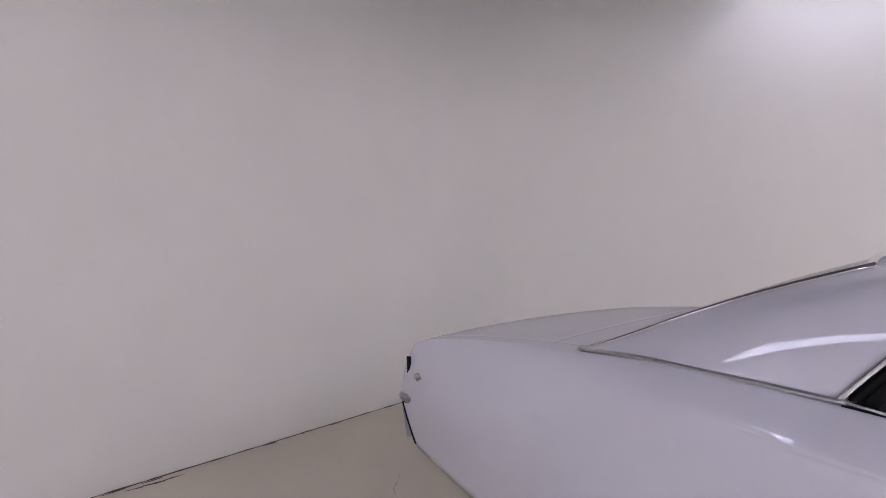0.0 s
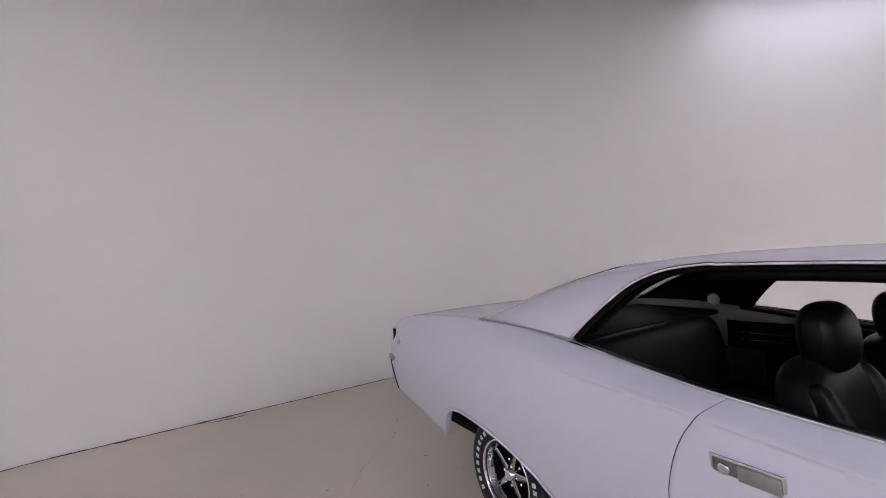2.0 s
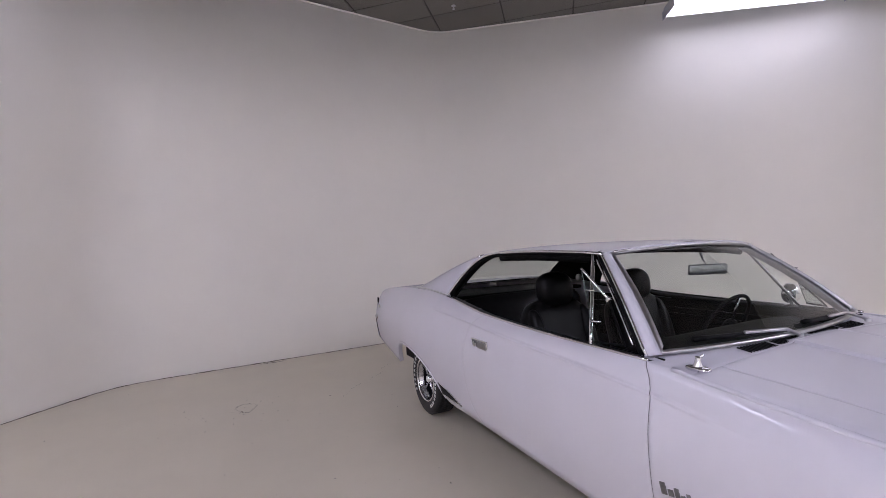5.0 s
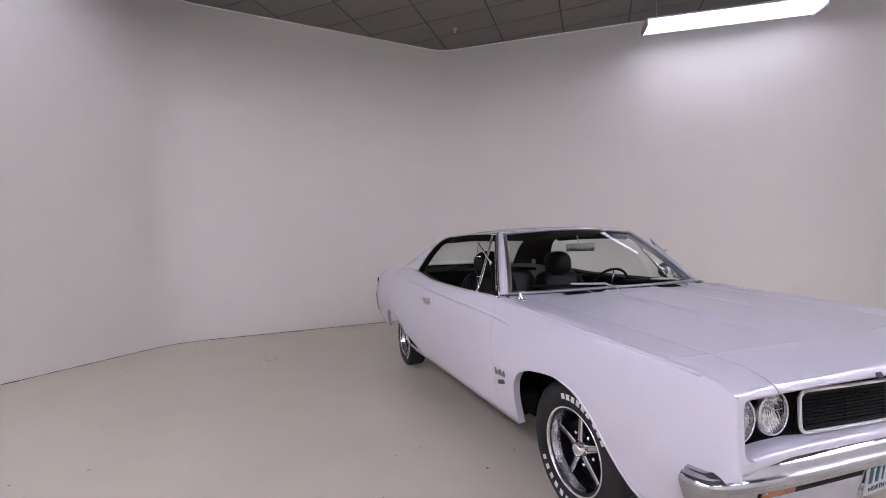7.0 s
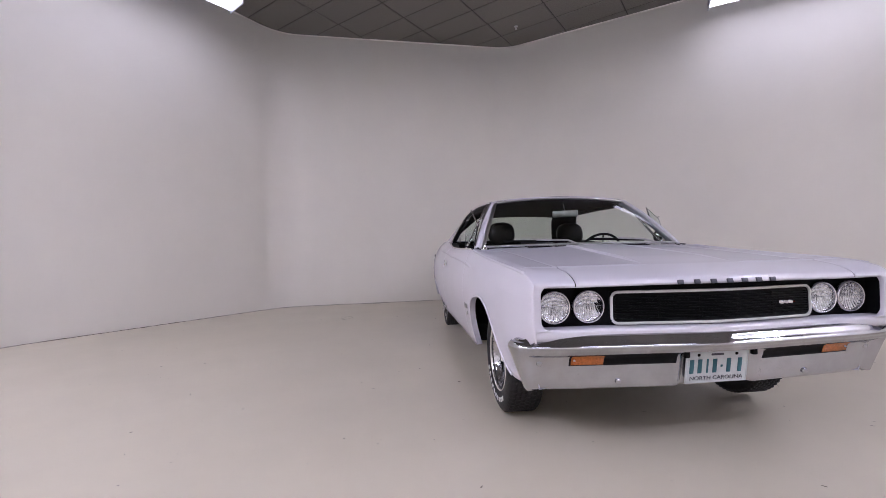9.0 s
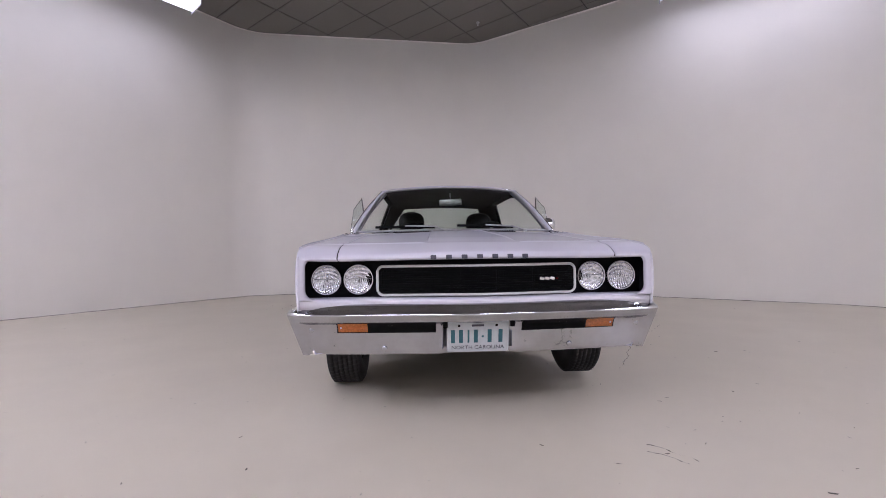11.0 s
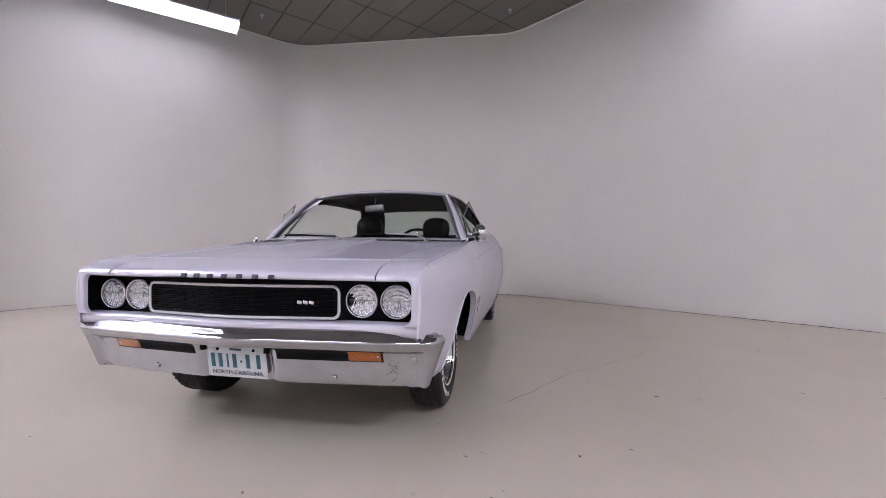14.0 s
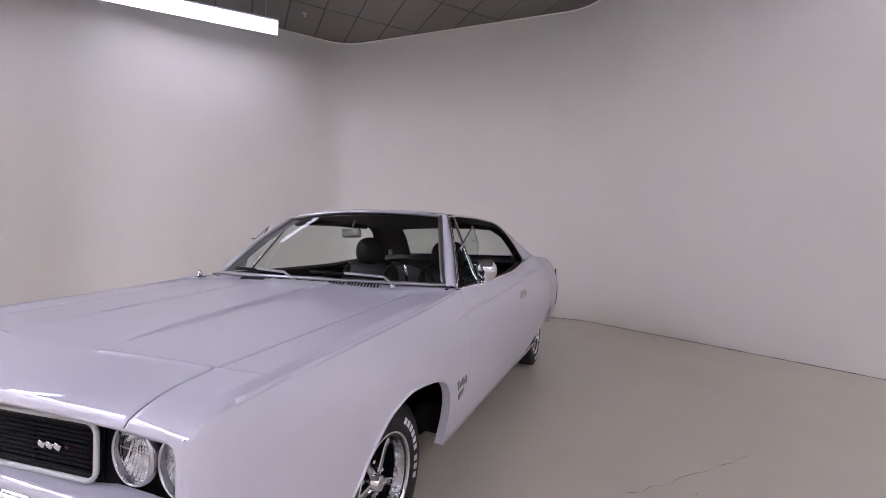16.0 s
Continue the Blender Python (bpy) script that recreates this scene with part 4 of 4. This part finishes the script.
# lower valance and floor pan
part("floor_pan", box_bm((1.22, 4.05, 0.20), (0, 1.87, 0.38), 0.03), UNDER, car)
part("engine_bay", box_bm((1.22, 1.10, 0.40), (0, 0.0, 0.54), 0.03), UNDER, car)
for s in (-1, 1):
    part("sill", box_bm((0.16, 1.86, 0.13), (s * 0.785, 1.34, 0.385), 0.02), UNDER, car)
    part("wheel_well", box_bm((0.03, 1.1, 0.32), (s * 0.585, 0.0, 0.60)), UNDER, car)
    part("wheel_well", box_bm((0.03, 1.3, 0.50), (s * 0.585, 2.9, 0.58)), UNDER, car)
    qa, qb, qc = (2.368, 0.438), (2.332, 0.358), (2.04, 0.352)
    rows = []
    for k in range(9):
        t = k / 8
        ya, za = qa[0] + (qc[0] - qa[0]) * t, qa[1] + (qc[1] - qa[1]) * t + 0.016 * math.sin(math.pi * t)
        yb, zb = qb[0] + (qc[0] - qb[0]) * t, qb[1] + (qc[1] - qb[1]) * t
        rows.append([(s * (side_x(y, z) + 0.003), y, z) for y, z in ((ya, za), ((ya + yb) / 2, (za + zb) / 2), (yb, zb))])
    sheet("quarter_vent", rows, GUNMETAL, car, "dark pointed vent ahead of the rear wheel", out=(s, 0, 0), thick=0.006)
    edge = [r[0] for r in rows] + [r[2] for r in rows[-2::-1]]
    part("vent_trim", rod_bm([(x + s * 0.001, y, z) for x, y, z in edge], 0.0035, 6, closed=True), CHROME, car)


# ---- wheels ----
def make_wheel():
    """A white-letter tyre on a five-spoke chrome wheel; local x points outwards."""
    w = new("wheel")
    w.parent = car
    prof = [(0.185, -0.085), (0.215, -0.100), (0.262, -0.108), (0.306, -0.104), (0.326, -0.094)]
    for k in range(6):
        c = -0.075 + 0.030 * k
        prof += [(0.326, c - 0.0125), (0.337, c - 0.0105), (0.337, c + 0.0105), (0.326, c + 0.0125)]
    prof += [(0.326, 0.094), (0.306, 0.104), (0.262, 0.108), (0.215, 0.100), (0.188, 0.088)]
    m = len(prof)
    part("tyre", lathe_bm(prof, 180, wobble=lambda k, i: 0.010 * ((i + k // 4) % 3 == 0) if 4 < k < m - 5 else 0), RUBBER, w, "black rubber tyre with a blocky tread")
    bar = None
    for a0, count, size in ((116, 6, -8.4), (62, 3, -8.4), (-136, 10, 10.4)):
        for k in range(count):
            m = pose(0.1078, 0, 0) @ pose(0, 0, 0, a0 + k * size - 90, 0, 0) @ pose(0, 0, 0.262)
            if bar is None:
                bar = part("sidewall_bar", box_bm((0.004, 0.025, 0.027), (0, 0, 0), 0.0015), WHITE_RUBBER, w, flat=True)
                bar.matrix_basis = m
            else:
                b = new("sidewall_bar", bar.data)
                b.parent, b.matrix_basis = w, m
    part("rim", lathe_bm([(0.186, 0.080), (0.196, 0.092), (0.199, 0.100), (0.196, 0.104), (0.191, 0.1035), (0.188, 0.099)], 64), CHROME, w, "chrome rim lip")
    part("trim_ring", lathe_bm([(0.188, 0.099), (0.183, 0.088), (0.178, 0.074), (0.172, 0.060), (0.168, 0.048), (0.166, 0.040)], 120,
                               wobble=lambda k, i: 0.0016 * math.sin(i * 2.399 + k * 1.7)), CHROME_MOTTLED, w, "bright band inside the rim, mottled to stand for broken reflections")
    part("barrel", lathe_bm([(0.166, 0.041), (0.163, 0.005), (0.160, -0.02), (0.158, -0.06)], 64), GUNMETAL, w)
    part("disc", lathe_bm([(0.161, -0.020), (0.150, -0.015), (0.11, 0.000), (0.06, 0.020), (0.001, 0.024)], 48), BLACK, w, "dark wheel centre")
    for k in range(5):
        a = 360 * k / 5 + 90
        bm = bmesh.new()
        rings = []
        for r, half, lift in ((0.036, 0.019, 0.050), (0.060, 0.0165, 0.047), (0.100, 0.0145, 0.041), (0.140, 0.0135, 0.036), (0.168, 0.0150, 0.040)):
            rings.append([bm.verts.new((lift + dx, t * half, r)) for t, dx in ((-1, -0.020), (-1, 0.0), (-0.62, 0.004), (-0.45, -0.003), (0.45, -0.003), (0.62, 0.004), (1, 0.0), (1, -0.020))])
        for p, q in zip(rings, rings[1:]):
            for n in range(7):
                bm.faces.new((p[n], p[n + 1], q[n + 1], q[n]))
        bmesh.ops.recalc_face_normals(bm, faces=bm.faces[:])
        bmesh.ops.transform(bm, verts=bm.verts[:], matrix=pose(0, 0, 0, a, 0, 0))
        part("spoke", bm, STEEL_BRIGHT, w, flat=True)
        nut = lathe_bm([(0.010, 0.000), (0.010, 0.034), (0.007, 0.040), (0.001, 0.041)], 8, pose(0, 0, 0, a + 36, 0, 0) @ pose(0, 0, 0.074))
        part("lug_nut", nut, CHROME, w)
    part("hub_cap", lathe_bm([(0.040, 0.02), (0.036, 0.052), (0.032, 0.056), (0.030, 0.074), (0.022, 0.080), (0.001, 0.078)], 32), CHROME, w, "chrome hub cap")
    part("brake_drum", lathe_bm([(0.12, -0.07), (0.14, -0.06), (0.14, 0.0), (0.001, 0.005)], 32), UNDER, w)
    for ob in w.children:
        if ob.name.split(".")[0] in ("rim", "trim_ring", "barrel", "disc", "spoke", "lug_nut", "hub_cap"):
            ob.data.transform(Matrix.Diagonal((1, 1.07, 1.07, 1)))
    return w


wheel = make_wheel()
SMALL = Matrix.Scale(0.928, 4)
wheel.matrix_basis = pose(-0.730, -0.018, 0.3125, 0, 0, 180) @ pose(0, 0, 0, -15, 0, 0) @ SMALL
for x, y, roll, r in ((0.730, -0.018, -62, 0), (-0.730, 2.868, -103, 180), (0.730, 2.868, 40, 0)):
    copy_thing(wheel, pose(x, y, 0.3125, 0, 0, r) @ pose(0, 0, 0, roll, 0, 0) @ SMALL)

# ---- side windows, handles, mirrors ----
for s in (-1, 1):
    # pillar beside the windscreen
    base, top_ = Vector((s * 0.824, 0.622, 0.972)), Vector((s * 0.602, 1.035, 1.362))
    inner = Vector((s * 0.778, 0.596, 0.978)), Vector((s * 0.578, 1.000, 1.358))
    rows = []
    for k in range(13):
        t = k / 12
        a, b = base.lerp(top_, t), inner[0].lerp(inner[1], t)
        bow = Vector((s * 0.010, -0.012, 0.012)) * math.sin(math.pi * t)
        mid = (a + b) / 2 + Vector((s * 0.010, -0.006, 0.004))
        back = (a + b) / 2 + Vector((-s * 0.030, 0.045, -0.02))
        rows.append([a + bow, mid + bow, b + bow, back + bow])
    sheet("windscreen_pillar", rows, PAINT, car, closed=True, out=(s, -1, 0))
    part("pillar_trim", rod_bm([r[0] + Vector((s * 0.004, 0.006, 0)) for r in rows], 0.007, 8), CHROME, car)
    part("pillar_seal", rod_bm([r[0] + Vector((-s * 0.012, 0.024, -0.004)) for r in rows], 0.020, 8), BLACK, car, "black rubber seal behind the pillar")
    part("pillar_bead", rod_bm([r[0] + Vector((s * 0.0005, 0.030, -0.006)) for r in rows], 0.0050, 8), CHROME, car)
    part("vent_channel", rod_bm([r[0] + Vector((-s * 0.004, 0.052, -0.012)) for r in rows[1:]], 0.0055, 8), CHROME, car)
    # roof rail and window channel
    rail = [Vector((s * 0.612, 1.03, 1.358))] + [Vector((s * (RW(y) + 0.006), y, RZ(y) - 0.006)) for y in np.linspace(1.15, 1.9, 8)] + \
           [Vector((s * (p.x + 0.006), p.y - 0.004, p.z)) for p in fe[1:]]
    part("drip_rail", rod_bm(rail, 0.0085, 8), CHROME, car, "bright rail along the roof edge")
    part("window_channel", rod_bm([p + Vector((-s * 0.014, -0.010, -0.014)) for p in rail], 0.013, 8), BLACK, car)
    part("roof_lining_rail", rod_bm([(s * 0.585, 1.06, 1.322)] + [(s * (RW(y) - 0.022), y, RZ(y) - 0.040) for y in np.linspace(1.15, 1.95, 9)], 0.022, 8), TRIM, car, "black padded rail inside the roof edge")
    # belt line
    ys = np.linspace(0.60, 2.42, 40)
    part("belt_trim", rod_bm([(s * (XT(y) - 0.004), y, ZT(y) + 0.004) for y in np.linspace(0.60, 2.20, 34)] + [(s * 0.775, 2.42, 1.066)], 0.0075, 8), CHROME, car, "bright strip along the window sill")
    sheet("window_sill", [[(s * (XT(y) - 0.008), y, ZT(y) + 0.002) for y in ys], [(s * (XT(y) - 0.07), y, ZT(y) - 0.004) for y in ys]], BLACK, car, thick=0.02)
    ys = np.linspace(0.58, 2.5, 30)
    sheet("door_lining", [[(s * (0.785 - 0.05 * step01((y - 2.0) / 0.5) + 0.03 * (z < 0.6)), y, z) for y in ys] for z in (0.30, 0.45, 0.6, 0.8, 0.965)], TRIM, car, "black door lining", out=(-s, 0, 0), thick=0.01)
    for dz in (0.0, 0.045):
        part("door_strip", rod_bm([(s * 0.772, y, 0.900 - dz) for y in np.linspace(0.75, 1.75, 8)], 0.004, 6), CHROME, car)
        part("quarter_strip", rod_bm([(s * (0.772 - 0.05 * step01((y - 2.0) / 0.5)), y, 0.900 - dz) for y in np.linspace(1.98, 2.42, 8)], 0.004, 6), CHROME, car)
    # quarter light: fixed bar and the opened vent pane
    foot, head = Vector((s * 0.850, 0.888, 0.974)), Vector((s * 0.628, 1.070, 1.352))
    part("division_bar", rod_bm([foot.lerp(head, k / 8) for k in range(9)], 0.009, 8), CHROME, car, "chrome bar between vent pane and side window")
    tip, pivot = Vector((s * 0.782, 0.993, 1.297)), Vector((s * 0.751, 0.870, 1.161))
    low, rear, mid = Vector((s * 0.812, 0.740, 0.990)), Vector((s * 0.862, 0.855, 0.992)), Vector((s * 0.842, 0.910, 1.190))
    part("vent_frame", rod_bm([tip.lerp(pivot, t / 6) for t in range(7)], 0.0060, 8), CHROME, car, "opened chrome vent window frame")
    part("vent_foot", rod_bm([pivot.lerp(low, t / 6) for t in range(7)] + [low.lerp(rear, t / 4) for t in range(1, 5)], 0.0050, 8), BLACK, car)
    part("vent_knob", pillow_bm((0.020, 0.022, 0.030), pivot, (35, 0, 0), 0.7), CHROME, car)
    # two short chrome rods running forward from the pane's rear edge
    for z in (1.075, 1.205):
        k = (z - 0.99) / 0.20
        end = rear.lerp(mid, k) if k < 1 else mid.lerp(tip, (z - 1.19) / 0.107)
        part("vent_rod", rod_bm([end, end + Vector((-s * 0.010, -0.045, 0.002))], 0.0042, 6), CHROME, car)
    vp = sheet("vent_pane", [[low, rear], [low.lerp(pivot, 0.5), rear.lerp(mid, 0.5)], [pivot, mid], [tip.lerp(pivot, 0.4), tip.lerp(mid, 0.4)], [tip, tip + Vector((0, 0.002, 0))]], GLASS, car)
    vp.visible_shadow = False
    part("vent_edge", rod_bm([rear, rear.lerp(mid, 0.5), mid, mid.lerp(tip, 0.5), tip], 0.0022, 6), GLASS_EDGE, car)
    # recessed door handle
    hx = side_x(1.708, 0.835)
    handle = new("door_handle")
    handle.parent = car
    m = pose(s * hx, 1.708, 0.835, 0, s * 9, 0)
    for name, size, at, mat in (("handle_plate", (0.008, 0.178, 0.064), (s * 0.000, 0, 0), CHROME), ("handle_well", (0.006, 0.164, 0.050), (s * 0.0022, 0, 0), STEEL_DARK),
                                ("handle_paddle", (0.012, 0.098, 0.044), (s * 0.003, -0.030, 0), STEEL)):
        bm = box_bm(size, at, 0.0025)
        bmesh.ops.transform(bm, verts=bm.verts[:], matrix=m)
        part(name, bm, mat, handle)
    bm = lathe_bm([(0.016, 0.0), (0.016, 0.012), (0.012, 0.014), (0.001, 0.0145)], 20, m @ pose(0, 0.052, 0) @ pose(0, 0, 0, 0, 0, 0 if s > 0 else 180))
    part("lock_button", bm, CHROME, handle)
    tagged(handle, "recessed chrome door handle")
    # fender script, unreadable, as plain bars
    for k, (dy, dz, ly, lz) in enumerate(((0.0, 0.0, 0.022, 0.040), (0.028, -0.004, 0.02, 0.022), (0.052, 0.004, 0.018, 0.036), (0.074, -0.003, 0.016, 0.022), (0.094, 0.004, 0.014, 0.036), (0.05, -0.050, 0.075, 0.024))):
        y = 0.40 + dy if s > 0 else 0.50 - dy
        z = 0.565 + dz
        part("fender_badge", box_bm((0.004, ly, lz), (s * (side_x(y, z) + 0.002), y, z), 0.0015, (s * 14, 0, 0)), STEEL_DARK, car)

mirror = tagged(new("door_mirror"), "round chrome mirror on the driver's door")
mirror.parent = car
mm = pose(0.880, 0.945, 1.045, 0, 0, -90 - 12) @ Matrix.Scale(1.08, 4)
part("mirror_head", lathe_bm([(0.001, 0.045), (0.030, 0.040), (0.052, 0.022), (0.060, 0.0), (0.060, -0.010), (0.055, -0.012)], 36, mm), CHROME, mirror)
part("mirror_glass", lathe_bm([(0.055, -0.010), (0.001, -0.010)], 36, mm), CHROME, mirror)
part("mirror_stem", rod_bm(path3([(0.858, 0.935, 0.968), (0.875, 0.935, 0.985), (0.890, 0.945, 1.005)], 8), 0.012, 10), CHROME, mirror)
part("mirror_foot", pillow_bm((0.05, 0.09, 0.02), (0.858, 0.935, 0.968), e=0.7), CHROME, mirror)

aerial = tagged(new("aerial"), "chrome aerial base on the fender")
aerial.parent = car
az = ZT(0.47) - 0.004
part("aerial_foot", pillow_bm((0.05, 0.085, 0.02), (-0.785, 0.455, az + 0.006), e=0.7), CHROME, aerial)
part("aerial_neck", lathe_bm([(0.018, 0.0), (0.012, 0.015), (0.008, 0.028), (0.008, 0.036), (0.001, 0.038)], 16, pose(-0.785, 0.455, az + 0.012, 0, -90, 0)), CHROME, aerial)
part("aerial_mast", rod_bm([(-0.785, 0.455, az + 0.04), (-0.778, 0.437, az + 0.058)], 0.004, 8), CHROME, aerial)

# wipers
for x0, x1 in ((-0.10, -0.62), (0.52, 0.02)):
    w = tagged(new("wiper"), "black wiper blade on a bright arm")
    w.parent = car

    def on_glass(x, v, off):
        p = screen(x / (0.768 - 0.196 * v), v)
        return (p[0], p[1] - off, p[2] + off)
    part("wiper_arm", rod_bm([(x0 + 0.03, 0.475, 0.980)] + [on_glass(x0 + (x1 - x0) * t, 0.015 + 0.05 * t, 0.022) for t in (0.1, 0.3, 0.55)], 0.0075, 6), STEEL, w)
    part("wiper_blade", rod_bm([on_glass(x0 + 0.10 * (x1 - x0) + (x1 - x0) * t, 0.03 + 0.03 * t, 0.012) for t in np.linspace(0, 0.9, 8)], 0.0105, 6), BLACK, w)
    part("wiper_pivot", lathe_bm([(0.014, 0.0), (0.012, 0.018), (0.001, 0.02)], 14, pose(x0 + 0.03, 0.475, 0.968, 0, -90, 0)), STEEL, w)

# ---- interior ----
part("cabin_floor", box_bm((1.50, 2.3, 0.05), (0, 1.55, 0.33), 0.01), CARPET, car)
for s in (-1, 1):
    seat = tagged(new("bucket_seat"), "black vinyl bucket seat with a padded headrest")
    seat.parent = car
    x, dy, dz = s * 0.355, (0.01 if s > 0 else 0.035), (-0.02 if s > 0 else 0.0)
    part("seat_cushion", pillow_bm((0.52, 0.54, 0.20), (x, 1.30 + dy, 0.56), (6, 0, 0), 0.35), VINYL, seat)
    part("backrest", pillow_bm((0.52, 0.17, 0.68), (x, 1.62 + dy, 0.73 + dz), (-14, 0, 0), 0.52), VINYL, seat)
    for t in (-1, 1):
        part("side_bolster", pillow_bm((0.10, 0.15, 0.60), (x + t * 0.20, 1.575 + dy, 0.72 + dz), (-14, 0, 0), 0.75), VINYL, seat)
    part("headrest", pillow_bm((0.272, 0.142, 0.232), (x, 1.655 + dy, 1.124 + dz), (-6, 0, 0), 0.78), VINYL, seat)
    part("headrest_post", rod_bm([(x, 1.68 + dy, 0.95 + dz), (x, 1.665 + dy, 1.06 + dz)], 0.012, 8), CHROME, seat)
bench = tagged(new("rear_bench"), "black vinyl rear bench seat")
bench.parent = car
part("bench_cushion", pillow_bm((1.26, 0.50, 0.20), (0, 2.20, 0.55), (4, 0, 0), 0.3), TRIM, bench)
part("bench_back", pillow_bm((1.30, 0.20, 0.52), (0, 2.53, 0.765), (-14, 0, 0), 0.35), VINYL, bench)
part("bench_roll", rod_bm([(x, 2.60, 0.995 - 0.03 * abs(x / 0.64) ** 4) for x in np.linspace(-0.64, 0.64, 24)], 0.030, 10), VINYL, bench, "rounded shiny top roll of the seat back")
part("parcel_shelf", box_bm((1.36, 0.56, 0.03), (0, 2.80, 1.02), 0.01), TRIM, car)
part("firewall", box_bm((1.50, 0.04, 0.55), (0, 0.60, 0.64), 0.01), UNDER, car)
part("dashboard", pillow_bm((1.50, 0.30, 0.20), (0, 0.77, 0.835), (8, 0, 0), 0.35), TRIM, car, "black padded dashboard")
part("dash_strip", rod_bm([(x, 0.915, 0.86) for x in np.linspace(-0.66, 0.66, 8)], 0.005, 6), CHROME, car)
st = tagged(new("steering_wheel"), "thin black steering wheel with chrome spokes")
st.parent = car
sm = pose(0.36, 1.040, 0.905, -62, 0, 0)
pts = [sm @ Vector((0.19 * math.cos(a), 0.19 * math.sin(a), 0)) for a in np.linspace(0, 2 * math.pi, 48, endpoint=False)]
part("wheel_rim", rod_bm(pts, 0.0105, 10, closed=True), BLACK, st)
for a in (10, 170, 270):
    e = Vector((0.185 * math.cos(math.radians(a)), 0.185 * math.sin(math.radians(a)), 0))
    part("wheel_spoke", rod_bm([sm @ Vector((0, 0, -0.03)), sm @ (e * 0.5 + Vector((0, 0, -0.018))), sm @ e], 0.008, 8), CHROME, st)
part("wheel_hub", pillow_bm((0.09, 0.09, 0.05), sm @ Vector((0, 0, -0.025)), (-62, 0, 0), 0.7), BLACK, st)
part("steering_column", rod_bm([sm @ Vector((0, 0, -0.03)), sm @ Vector((0, 0, -0.32))], 0.03, 12), BLACK, st)
rv = tagged(new("rear_view_mirror"), "small chrome-backed inside mirror")
rv.parent = car
part("mirror_case", box_bm((0.206, 0.022, 0.056), (0.0, 0.900, 1.248), 0.010, (8, 0, -24)), STEEL, rv)
part("mirror_face", box_bm((0.194, 0.004, 0.045), (0.0049, 0.9115, 1.2465), 0.001, (8, 0, -24)), CHROME, rv)
part("mirror_arm", rod_bm([(0, 0.905, 1.268), (0, 0.922, 1.300), (0, 0.935, 1.335)], 0.006, 8), STEEL, rv)
for s in (-1, 1):
    part("cabin_lamp", lathe_bm([(0.036, 0.0), (0.034, 0.012), (0.020, 0.018), (0.001, 0.02)], 24, pose(s * 0.662, 2.535, 1.10, 0, 0, 180 if s > 0 else 0)), WHITE_PLASTIC, car, "round white cabin lamp on the pillar")
